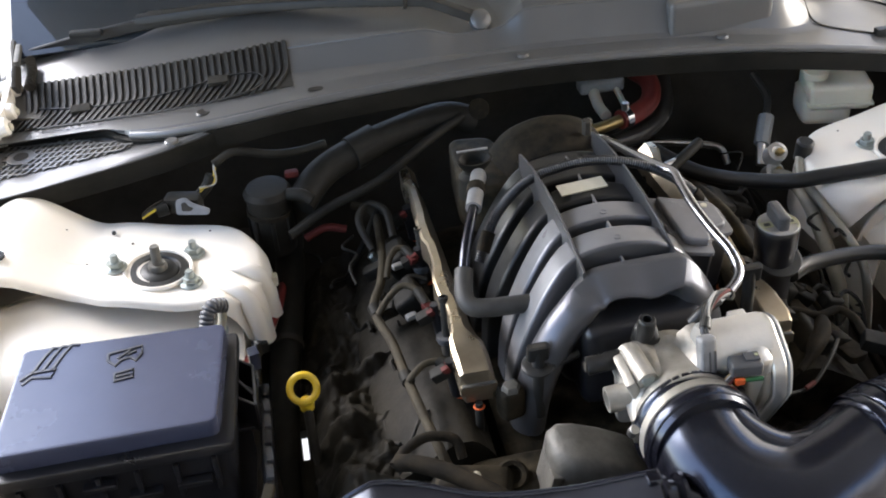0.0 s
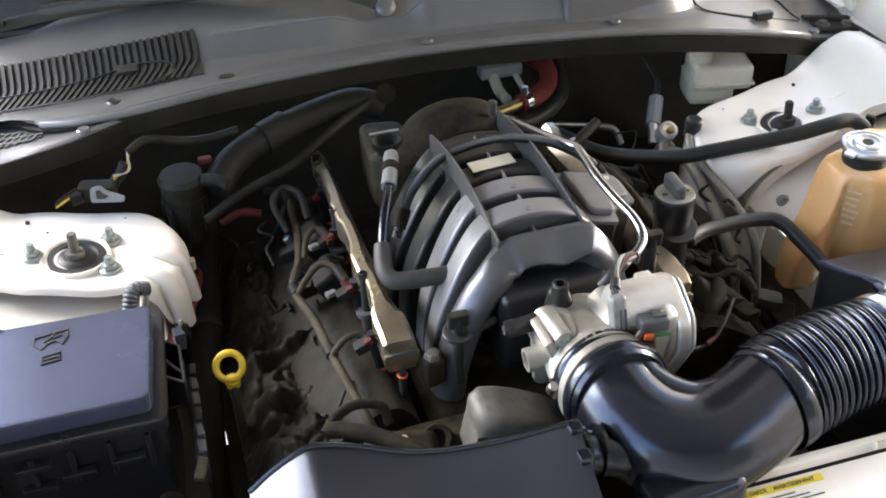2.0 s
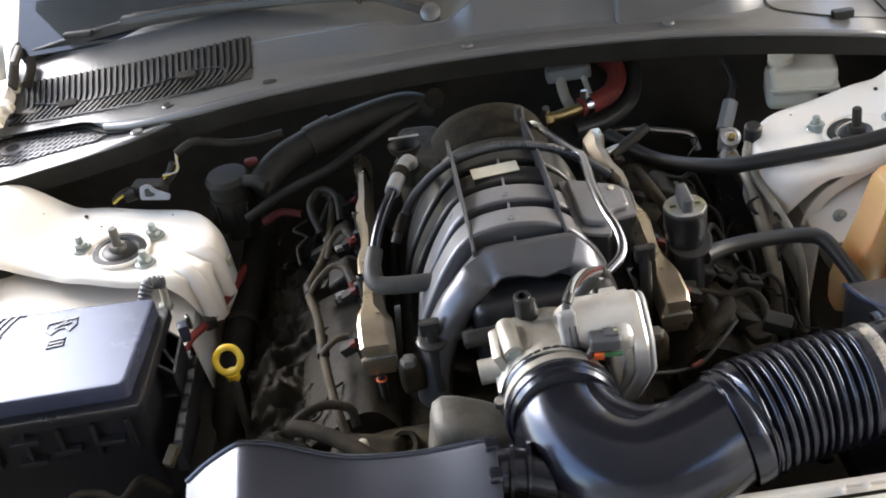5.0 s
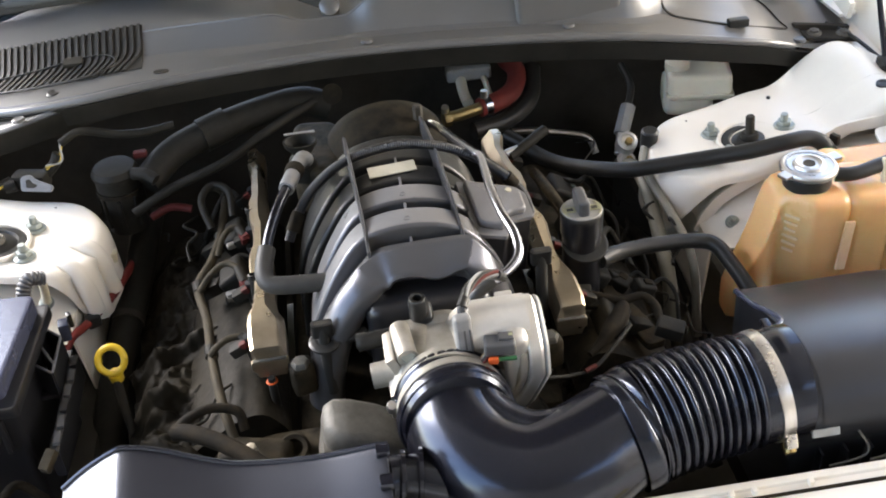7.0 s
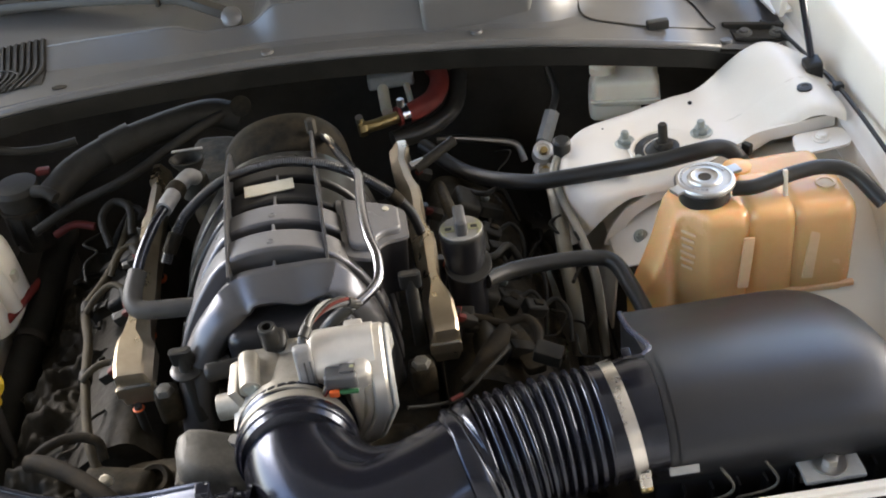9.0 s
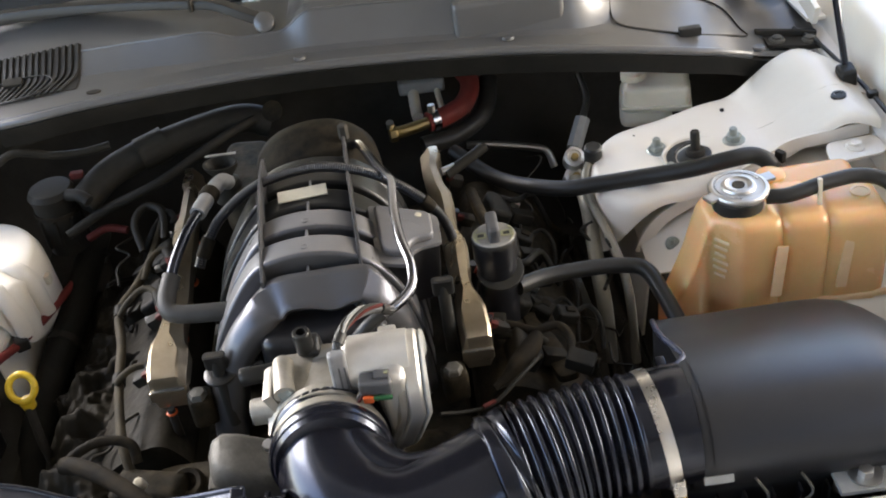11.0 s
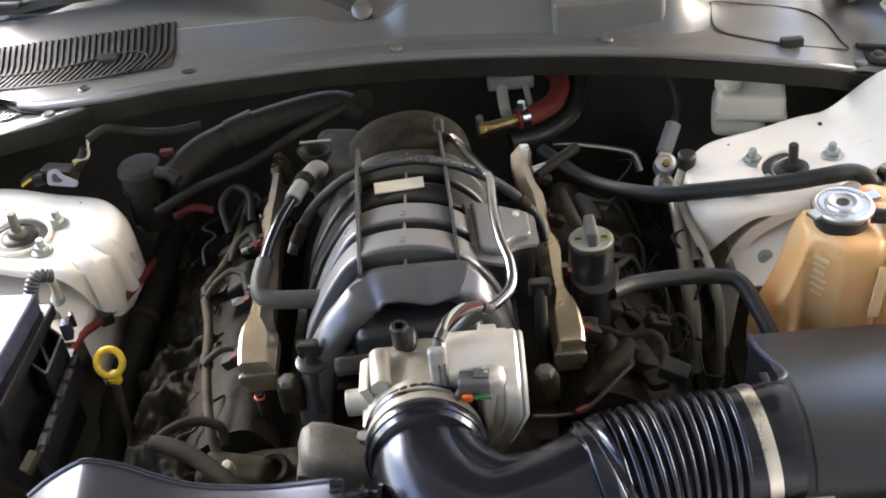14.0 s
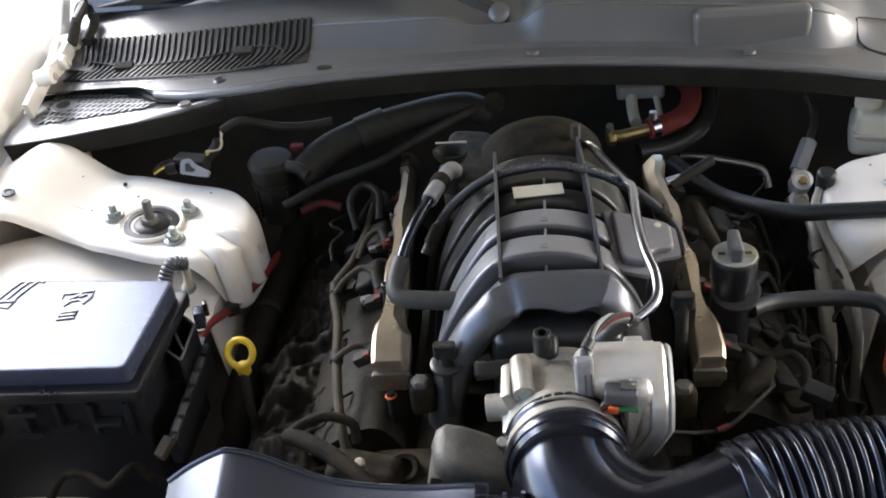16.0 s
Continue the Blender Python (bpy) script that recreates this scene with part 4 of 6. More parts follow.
# ---- intake manifold ----
mani = thing("intake_manifold", "dusty black plastic intake manifold with curved runners", "intake manifold", (0.02, -0.1, 0.8))
ARCH = [(-0.124, 0.80), (-0.120, 0.85), (-0.108, 0.90), (-0.090, 0.938), (-0.070, 0.967), (-0.047, 0.991), (-0.020, 1.004), (0.020, 1.009), (0.060, 1.003), (0.088, 0.988), (0.112, 0.962), (0.130, 0.925), (0.142, 0.87), (0.148, 0.81)]


def arched(profile, section, lean=0.0, per=5):
    """A body bent over an arch in x and z; section(x) gives (y, height over the arch) pairs; lean brings the low side forward."""
    p = spline(profile, per)
    rings = []
    for i, (x, z) in enumerate(p):
        d = p[min(i + 1, len(p) - 1)] - p[max(i - 1, 0)]
        nx, nz = -d[1] / np.hypot(*d), d[0] / np.hypot(*d)
        rings.append([(x + nx * h, y - lean * ease(-0.03, -0.12, x), z + nz * h) for y, h in section(x)])
    return skin(rings)


def land(y, w, deep=0.034, round_edge=0.006):
    """A runner's section: a flat land on top with rounded shoulders and upright sides."""
    return [(y + u, h) for u, h in rounded([(-w * 0.92, -deep), (w * 0.92, -deep), (w, 0.0), (-w, 0.0)], round_edge, 4)]


def wide(profile, k, drop):
    """The arch with its low side pushed outward and its crown lowered."""
    return [(x + k * ease(0.0, -0.12, x), z - drop) for x, z in profile]


# blacker than the runners, to paint the shade in the gaps between them
part("barrel", box(0.02, -0.08, 0.866, 0.16, 0.40, 0.13, 0.05, segments=4), PLASTIC, mani)
# rear three runners take darker nylon as painted shade
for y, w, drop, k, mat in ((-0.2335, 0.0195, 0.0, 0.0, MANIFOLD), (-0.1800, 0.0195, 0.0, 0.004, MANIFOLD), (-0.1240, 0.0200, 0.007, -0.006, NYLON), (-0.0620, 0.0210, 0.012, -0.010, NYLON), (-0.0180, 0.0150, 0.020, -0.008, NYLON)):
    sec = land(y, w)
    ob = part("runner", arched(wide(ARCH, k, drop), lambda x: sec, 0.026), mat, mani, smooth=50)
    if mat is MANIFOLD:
        # flat lands alone are paler: dust, and overhead sheen put into the colour
        ob.data.materials.append(DUST_SHEEN)
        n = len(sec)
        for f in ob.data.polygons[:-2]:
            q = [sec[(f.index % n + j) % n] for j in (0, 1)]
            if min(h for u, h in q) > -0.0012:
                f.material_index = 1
# domed rear cover and the flat side chamber behind
REAR = [(-0.085, 0.84), (-0.078, 0.89), (-0.066, 0.935), (-0.050, 0.962), (-0.028, 0.979), (0.0, 0.988), (0.024, 0.990), (0.050, 0.986), (0.075, 0.972), (0.092, 0.947), (0.10, 0.89)]
# dark colour of the cover paints in the shade below the cowl
part("rear_cover", arched(REAR, lambda x: [(-0.001, -0.06), (-0.001, -0.012), (0.003, -0.005), (0.012, -0.001), (0.030, 0.004), (0.055, 0.009), (0.080, 0.008), (0.095, 0.0), (0.102, -0.012), (0.104, -0.06)]), TAPE, mani, "domed rear cover, coloured dark for the cowl's shade", smooth=50)
part("side_chamber", slab(rounded([(-0.050, -0.006), (-0.050, 0.125), (-0.115, 0.135), (-0.122, 0.020), (-0.100, -0.012), (-0.062, -0.014)], 0.020), 0.875, 0.954, 0.010, segments=3), SOOT, mani, "dusty dark side chamber")
for y in (-0.2335, -0.180):
    part("mould_mark", lathe([(0.0045, 0), (0.0045, 0.0010), (0.0032, 0.0010), (0.0030, 0.0004)], pose(0.0195, y - 0.006, 1.0092), 14), DUST_SHEEN, mani)
for y, z in ((-0.262, 0.990), (-0.207, 1.004), (-0.152, 1.002), (-0.093, 0.996), (-0.036, 0.990)):
    part("web", box(0.0205, y, z - 0.015, 0.0030, 0.034, 0.032, 0.0008), DUST_SHEEN, mani)
# front cover: a flat sloping face with a wavy lower edge, running down into the first runner
FRONT = [(-0.130, 0.80), (-0.122, 0.85), (-0.106, 0.90), (-0.084, 0.938), (-0.062, 0.962), (-0.041, 0.981), (-0.022, 0.990), (0.0, 0.993), (0.042, 0.994), (0.083, 0.993), (0.098, 0.985), (0.115, 0.963), (0.134, 0.92), (0.145, 0.86), (0.148, 0.81)]


def front_section(x):
    top = ease(-0.062, -0.018, x) * (1 - ease(0.092, 0.125, x))
    d = 0.021 + 0.009 * math.exp(-((x - 0.046) / 0.020) ** 2) + 0.010 * ease(0.0, -0.03, x)
    flat = ((-0.262, -0.050), (-0.262, -0.005), (-0.2655, -0.0006), (-0.273, 0.0), (-0.2775, -0.0012), (-0.2965, -d + 0.004), (-0.3005, -d), (-0.3012, -d - 0.004), (-0.2975, -d - 0.009), (-0.288, -d - 0.012), (-0.274, -d - 0.014), (-0.272, -0.060))
    limb = ((-0.262, -0.044), (-0.262, -0.018), (-0.265, -0.008), (-0.272, -0.002), (-0.281, 0.0), (-0.291, -0.002), (-0.300, -0.008), (-0.3055, -0.017), (-0.307, -0.026), (-0.304, -0.034), (-0.297, -0.040), (-0.284, -0.044))
    return [((1 - top) * p[0] + top * q[0], (1 - top) * p[1] + top * q[1]) for p, q in zip(limb, flat)]


part("front_runner", arched(FRONT, front_section, 0.018, 6), MANIFOLD, mani, smooth=45)
# black base paints the shade under the front cover
part("front_base", box(0.03, -0.296, 0.885, 0.15, 0.06, 0.12, 0.02, segments=3), PLASTIC, mani)
lug = part("lug", lathe([(0.0100, -0.040), (0.0105, -0.004), (0.0100, 0.001), (0.0085, 0.003), (0.0052, 0.003), (0.0050, -0.010)], pose(0.014, -0.362, 0.982, 8, 0, 0), 24), NYLON, mani)
part("lug_foot", box(0.018, -0.350, 0.945, 0.026, 0.030, 0.040, 0.009, tilt=(20, 0), segments=3), NYLON, lug)
part("lug", tube([(-0.058, -0.376, 0.944), (-0.048, -0.376, 0.945), (-0.02, -0.368, 0.940), (0.01, -0.352, 0.935)], 0.0105, 16), NYLON, mani)
# dark disc paints the shade inside the eye
part("lug_eye", lathe([(0.0062, 0), (0.0062, 0.001)], look((-0.0590, -0.376, 0.944), (0.0, -0.376, 0.944)), 14), DARK, mani)
for x0, x1, y0, y1, z0, z1 in ((-0.043, -0.031, -0.022, -0.276, 1.006, 0.994), (0.065, 0.083, 0.006, -0.270, 1.007, 0.990)):
    line = [(x0 + (x1 - x0) * k, y0 + (y1 - y0) * k, z0 + (z1 - z0) * k + 0.019 * math.sin(math.pi * min(1, k * 1.02)) ** 0.8, 0.022 + 0.036 * ease(0, 0.2, k)) for k in np.linspace(0, 1, 14)]
    b = skin([[(x - 0.0019, y, z - 0.0012), (x - 0.0011, y, z), (x + 0.0011, y, z), (x + 0.0019, y, z - 0.0012), (x + 0.0019, y, z - h), (x - 0.0019, y, z - h)] for x, y, z, h in line])
    part("fin", b, MANIFOLD, mani)
part("label_plate", box(0.013, -0.117, 1.0045, 0.062, 0.022, 0.002, 0.0006, turn=6, tilt=(4, 0)), LABEL, mani, "cream paper label")
# port flanges with sockets
for x, y, z in ((-0.098, -0.318, 0.926), (0.172, -0.280, 0.957)):
    t = thing("injector_plug", "black two-pin socket beside the manifold", "connector", (x, y, z - 0.1), "injector plugs")
    part("stem", lathe([(0.008, -0.10), (0.0075, -0.02), (0.0065, 0.0)], pose(x, y, z), 16), RUBBER, t)
    b = slab(rounded([(-0.013, -0.006), (0.013, -0.006), (0.013, 0.006), (-0.013, 0.006)], 0.0055), -0.012, 0.008, 0.001, pose(x, y, z, 6))
    part("socket", b, NYLON, t)
    part("socket_rim", sweep([pose(x, y, z, 6) @ Vector((u, v, 0.009)) for u, v in rounded([(-0.0115, -0.0046), (0.0115, -0.0046), (0.0115, 0.0046), (-0.0115, 0.0046), (-0.0115, -0.0046)], 0.003, 3)], circle(0.0013, 6)), DUST_SHEEN, t, "grey rim")
    # dark slip on top paints the shade of the pin opening
    part("pin_well", slab(rounded([(-0.009, -0.0030), (0.009, -0.0030), (0.009, 0.0030), (-0.009, 0.0030)], 0.003), 0.008, 0.0084, 0, pose(x, y, z, 6)), DARK, t)
    if x < 0:
        part("flange", lathe([(0.017, -0.028), (0.019, -0.026), (0.019, -0.023), (0.016, -0.021), (0.009, -0.020)], pose(x, y, z, 6), 28), NYLON, t)
        part("flange_arm", tube([(x + 0.010, y, z - 0.025), (x + 0.032, y + 0.004, z - 0.024), (x + 0.050, y + 0.010, z - 0.022)], 0.006, 12), NYLON, t)

# vacuum box on the side of the manifold
vb = thing("vacuum_box", "grey plastic vacuum box with a lid beside the manifold", "vacuum box", (0.135, -0.19, 0.88))
VBOX = [(0.090, -0.132), (0.166, -0.156), (0.176, -0.164), (0.178, -0.214), (0.152, -0.220), (0.142, -0.228), (0.139, -0.252), (0.106, -0.245), (0.099, -0.236)]
tilt = pose(0.134, -0.19, 0.972, 4, 5) @ pose(-0.134, 0.19, 0)
mid = Vector((0.132, -0.186))
inset = lambda k: [tuple(mid + (Vector(p) - mid) * k) for p in VBOX]
part("lid", slab(rounded(VBOX, 0.006, 4), -0.003, 0.003, 0.0015, tilt), DUST_SHEEN, vb, "grey lid")
part("raised_top", slab(rounded(inset(0.80), 0.007, 4), 0.002, 0.013, 0.004, tilt, segments=3), DUST_SHEEN, vb, "grey raised top")
part("body", slab(rounded(inset(0.95), 0.006, 4), -0.085, -0.002, 0.003, tilt), PLASTIC, vb)
part("screw", lathe([(0.0042, 0.012), (0.0042, 0.0145), (0.003, 0.015)], tilt @ pose(0.152, -0.172, 0), 10), LABEL, vb)

# ---- fuel rails ----
RAILS = {-1: [(-0.305, -0.150, -0.183, 0.888), (-0.302, -0.146, -0.188, 0.896), (-0.288, -0.146, -0.189, 0.902), (-0.262, -0.146, -0.190, 0.905), (-0.245, -0.147, -0.189, 0.906), (-0.232, -0.153, -0.184, 0.907), (-0.205, -0.157, -0.181, 0.907), (-0.175, -0.157, -0.181, 0.908), (-0.162, -0.157, -0.187, 0.908), (-0.128, -0.158, -0.188, 0.909), (-0.116, -0.159, -0.186, 0.909), (-0.100, -0.160, -0.182, 0.910), (-0.055, -0.161, -0.182, 0.911), (-0.042, -0.162, -0.187, 0.912), (0.0, -0.163, -0.188, 0.913), (0.016, -0.164, -0.184, 0.914), (0.085, -0.166, -0.184, 0.916), (0.095, -0.167, -0.189, 0.916), (0.140, -0.166, -0.189, 0.915), (0.144, -0.169, -0.186, 0.911)],
         1: [(-0.312, 0.188, 0.214, 0.888), (-0.309, 0.184, 0.219, 0.896), (-0.296, 0.183, 0.220, 0.902), (-0.262, 0.182, 0.218, 0.905), (-0.245, 0.181, 0.214, 0.906), (-0.228, 0.182, 0.208, 0.907), (-0.205, 0.182, 0.205, 0.907), (-0.175, 0.180, 0.206, 0.908), (-0.145, 0.178, 0.208, 0.908), (-0.125, 0.177, 0.206, 0.909), (-0.105, 0.176, 0.199, 0.910), (-0.070, 0.174, 0.196, 0.911), (-0.050, 0.172, 0.199, 0.912), (-0.020, 0.170, 0.197, 0.913), (0.005, 0.167, 0.189, 0.914), (0.050, 0.162, 0.183, 0.916), (0.062, 0.161, 0.186, 0.917), (0.080, 0.160, 0.190, 0.918), (0.098, 0.160, 0.188, 0.917), (0.102, 0.162, 0.186, 0.911)]}
for s, rows in RAILS.items():
    t = thing("fuel_rail", "champagne-coloured metal fuel rail along the engine", "fuel rail", (0.02 + s * 0.18, -0.1, 0.86), "fuel rails")
    secs = []
    for y, xi, xo, z in rows:
        w, k = xo - xi, 0.20 + 0.30 * ease(-0.265, -0.225, y)
        secs.append([(xi, y, z - 0.036), (xi, y, z - 0.017), (xi + w * 0.03, y, z - 0.015), (xi + w * (k - 0.06), y, z - 0.002), (xi + w * k, y, z), (xi + w * 0.90, y, z), (xo, y, z - 0.003), (xo, y, z - 0.036)])
    part("rail_cover", skin(secs), RAIL, t, smooth=22)
    y, xi, xo, z = rows[1]
    part("end_lip", box((xi + xo) / 2, y - 0.003, z - 0.024, abs(xo - xi) + 0.003, 0.008, 0.014, 0.0025), RAIL, t)
    part("end_seam", box((xi + xo) / 2, y - 0.0050, z - 0.0155, abs(xo - xi) - 0.002, 0.005, 0.0012, 0.0003), CAST, t)
    for y in (-0.250, -0.140, -0.015, 0.09):
        xo = along([(r[0], r[2]) for r in rows], y)
        cx = xo + s * 0.004
        inj = part("injector", lathe([(0.0085, -0.06), (0.0085, -0.015), (0.006, -0.012), (0.006, 0.0)], pose(cx, y - 0.012, 0.885, 0, s * 8), 14), PLASTIC, t)
        part("seal_ring", lathe([(0.0095, -0.062), (0.011, -0.059), (0.0095, -0.056)], pose(cx, y - 0.012, 0.885, 0, s * 8), 16), ORANGE, inj, "orange seal ring")
        part("plug", box(cx + s * 0.013, y - 0.014, 0.868, 0.022, 0.016, 0.014, 0.003, tilt=(0, s * 25)), MURK, inj)
        part("lock", box(cx + s * 0.006, y - 0.018, 0.876, 0.010, 0.008, 0.009, 0.002, tilt=(0, s * 25)), PINK, inj, "dull red lock tab")

# ---- throttle body ----
tb = thing("throttle_unit", "cast aluminium throttle body with a motor cover", "throttle body", (0.05, -0.4, 0.85))
ax = pose(0.036, -0.405, 0.904, 82, 0, -3)
part("bore", lathe([(0.052, -0.05), (0.058, -0.045), (0.058, -0.035), (0.052, -0.028), (0.052, 0.03), (0.060, 0.034), (0.060, 0.05)], ax, 36), DALU, tb)
part("flange", slab(rounded([(-0.058, -0.055), (0.055, -0.055), (0.055, 0.055), (-0.030, 0.055), (-0.058, 0.020)], 0.012), -0.046, -0.034, 0.003, ax), DALU, tb)
# saddle over the bore, sinking between boss and motor
b = sheet(lambda x, y: (x, y, 0.955 - 0.010 * math.exp(-((x - 0.030) / 0.012) ** 2) + 0.012 * ease(0.045, 0.065, x) - 0.014 * ease(-0.41, -0.445, y) - 0.02 * ease(-0.012, -0.028, x)), np.linspace(-0.030, 0.070, 22), np.linspace(-0.446, -0.362, 12), 0.03)
part("saddle", b, DALU, tb, smooth=50)
boss = part("boss", tube([(-0.010, -0.378, 0.957), (-0.009, -0.395, 0.958), (-0.006, -0.427, 0.956)], 0.0115, 20, 3), DALU, tb)
part("bolt", lathe([(0.0085, -0.006), (0.0085, 0.002), (0.0065, 0.004), (0.003, 0.0035)], pose(-0.006, -0.425, 0.957, 70), 6), ZINC, boss, "greenish bolt head")
part("boss_web", box(-0.018, -0.405, 0.940, 0.012, 0.050, 0.040, 0.004, tilt=(0, -24)), DALU, tb)
part("vent_pipe", lathe([(0.0095, 0.018), (0.0100, -0.002), (0.0140, -0.002), (0.0145, 0.0), (0.0145, 0.030), (0.017, 0.045)], pose(-0.045, -0.414, 0.926, 0, 86, 0), 24), DALU, tb)
# motor housing: a rounded drum beside a deeper block
part("motor", lathe([(0.026, -0.030), (0.0295, -0.026), (0.031, -0.020), (0.031, 0.040)], pose(0.088, -0.406, 0.966, 0, 90, 0), 36), ALU, tb)
part("motor_block", box(0.110, -0.412, 0.930, 0.028, 0.080, 0.104, 0.014, segments=4), ALU, tb)
part("motor_step", box(0.108, -0.388, 0.982, 0.020, 0.022, 0.016, 0.003, segments=2), ALU, tb)
part("lower_housing", skin([[(x - 0.10 * k, y, z) for x, y in rounded([(0.085, -0.352), (0.124, -0.352), (0.128, -0.440), (0.092, -0.448)], 0.012)] for k, z in ((0, 0.935), (0.06, 0.90), (0.20, 0.86), (0.34, 0.83))]), DALU, tb)
OUTLINE = rounded([(-0.356, 0.945), (-0.356, 0.885), (-0.380, 0.852), (-0.425, 0.852), (-0.452, 0.880), (-0.460, 0.930), (-0.452, 0.968), (-0.404, 0.995), (-0.380, 0.985)], 0.014, 4)
# grey last plate paints in the shade of the cover's right face
for name, x0, x1, k, mat in (("cover_flange", 0.112, 0.121, 0.97, DALU), ("cover", 0.1222, 0.1385, 1.0, ALU), ("cover_back", 0.1395, 0.145, 0.975, GREYPLATE)):
    rings = [[(x + 0.40 * min(0, z - 0.93), -0.405 + (y + 0.405) * q, 0.92 + (z - 0.92) * q) for y, z in OUTLINE] for x, q in ((x0, k * 0.975), (x0 + 0.002, k), (x1 - 0.003, k), (x1, k * 0.965))]
    part(name, skin(rings), mat, tb, smooth=30)
plug = part("plug", box(0.056, -0.429, 0.980, 0.019, 0.015, 0.046, 0.005, turn=8, tilt=(-12, 0), segments=3), GREYLEVER, tb, "worn grey wiring plug")
for k in range(3):
    part("plug_ridge", box(0.051 + 0.006 * k, -0.4365, 0.976, 0.0022, 0.003, 0.026, 0.0006, turn=8, tilt=(-12, 0)), GREYC, plug)
part("connector_stripe", box(0.098, -0.458, 0.962, 0.020, 0.004, 0.004, 0.001, turn=-6), GREENP, tb, "green seal")
con = part("connector", box(0.092, -0.446, 0.972, 0.034, 0.020, 0.017, 0.004, turn=-6, segments=3), GREYC, tb, "dark grey wiring connector")
part("connector_latch", box(0.099, -0.444, 0.981, 0.016, 0.012, 0.004, 0.001, turn=-6), GREYC, con)
part("connector_mark", box(0.104, -0.444, 0.9834, 0.004, 0.004, 0.001, 0.0003, turn=-6), PRINT, con, "small yellow mark")
part("connector_lock", box(0.083, -0.457, 0.961, 0.011, 0.005, 0.008, 0.002, turn=-6), ORANGE, tb, "orange lock tab")
loom = thing("throttle_loom", "taped wiring loom over the throttle body", "wiring", (0.09, -0.37, 0.95))
ARC = [(0.057, -0.426, 0.990), (0.058, -0.414, 1.004), (0.068, -0.394, 1.012), (0.086, -0.376, 1.012), (0.104, -0.364, 1.003), (0.114, -0.352, 0.988)]
for k, mat in enumerate((RUBBER, RUBBER, GREYC, PINK, RUBBER, GREYPLATE)):
    a = k * math.pi / 3
    part("wire", tube([(x + 0.0032 * math.cos(a + i), y + 0.002 * math.sin(a + i), z + 0.0034 * math.sin(a + i)) for i, (x, y, z) in enumerate(ARC)], 0.0021, 7, 5), mat, loom)
for a, c in ((1, 2), (4, 5)):
    part("taped_sleeve", tube([ARC[a], [(p + q) / 2 for p, q in zip(ARC[a], ARC[c])]], 0.0062, 12), RUBBER, loom)
for k, mat in ((0, PINK), (1, RUBBER), (2, TAPE), (3, GREYPLATE), (4, BRASS)):
    part("wire", tube([(0.053 + 0.0025 * k, -0.433, 0.962), (0.056 + 0.003 * k, -0.447, 0.951 - 0.002 * k), (0.070, -0.455 + 0.002 * k, 0.956), (0.080, -0.452, 0.968 + 0.002 * k)], 0.0015, 6), mat, loom)

# ---- intake tube ----
duct = thing("intake_tube", "smooth black plastic intake tube with a ribbed bellows", "intake tube", (0.15, -0.5, 0.8))
ax2 = pose(0.035, -0.460, 0.908, 80, 0, 4) @ Matrix.Diagonal((0.88, 0.88, 1, 1))
part("coupler", lathe([(0.060, -0.016), (0.0705, -0.016), (0.0728, -0.012), (0.0728, -0.007), (0.0700, -0.004), (0.0690, -0.002), (0.0690, 0.012), (0.0715, 0.014), (0.0738, 0.018), (0.0738, 0.024), (0.0715, 0.029), (0.069, 0.030), (0.066, 0.036)], ax2, 56), SMOOTH, duct)
cl = part("clamp_band", lathe([(0.0690, -0.001), (0.0705, 0.0), (0.0705, 0.011), (0.0690, 0.012)], ax2, 56), DALU, duct, "dull steel clamp band")
part("clamp_screw", lathe([(0.0065, -0.008), (0.0065, 0.004), (0.005, 0.006)], pose(-0.030, -0.456, 0.916, 30), 8), STEEL, cl)
part("screw_block", box(-0.026, -0.454, 0.908, 0.010, 0.014, 0.012, 0.002), STEEL, cl)
part("elbow", tube([(0.035, -0.468, 0.906, 0.0580), (0.040, -0.503, 0.897, 0.0590), (0.060, -0.538, 0.888, 0.0600), (0.102, -0.557, 0.883, 0.0605), (0.155, -0.546, 0.887, 0.0605), (0.200, -0.528, 0.893, 0.0595), (0.222, -0.521, 0.896, 0.0590)], 0.060, 40, 8), SMOOTH, duct)
part("inner_bend", sweep(spline([(0.061, -0.470, 0.903), (0.066, -0.486, 0.899), (0.083, -0.506, 0.892), (0.108, -0.520, 0.887), (0.138, -0.522, 0.887), (0.172, -0.515, 0.889)], 6), [(0.034 * math.cos(a), 0.0545 * math.sin(a)) for a in np.linspace(0, 2 * math.pi, 33)[:-1]]), SMOOTH, duct, smooth=60)
part("bellows", ribbed([(0.226, -0.519, 0.897), (0.285, -0.508, 0.902), (0.345, -0.502, 0.905)], 0.0665, 0.0108, 0.0062, 48, end=0.0625), SMOOTH, duct)
part("shoulder", tube([(0.2035, -0.5265, 0.8925, 0.0590), (0.2050, -0.5260, 0.8928, 0.0640), (0.2075, -0.5255, 0.8933, 0.0665), (0.2135, -0.5235, 0.8947, 0.0668), (0.2165, -0.5225, 0.8953, 0.0650), (0.2185, -0.5218, 0.8957, 0.0625), (0.2215, -0.5208, 0.8963, 0.0622), (0.2235, -0.520, 0.8967, 0.0655), (0.2275, -0.519, 0.8973, 0.0662)], 0.066, 48, 3), SMOOTH, duct)
part("cuff", tube([(0.343, -0.502, 0.905, 0.0600), (0.352, -0.5015, 0.9055, 0.0605), (0.375, -0.500, 0.907, 0.0600), (0.384, -0.4995, 0.9075, 0.0615), (0.400, -0.499, 0.908, 0.0610)], 0.06, 40, 4), SMOOTH, duct)
ax3 = look((0.367, -0.5005, 0.9065), (0.467, -0.4905, 0.9185))
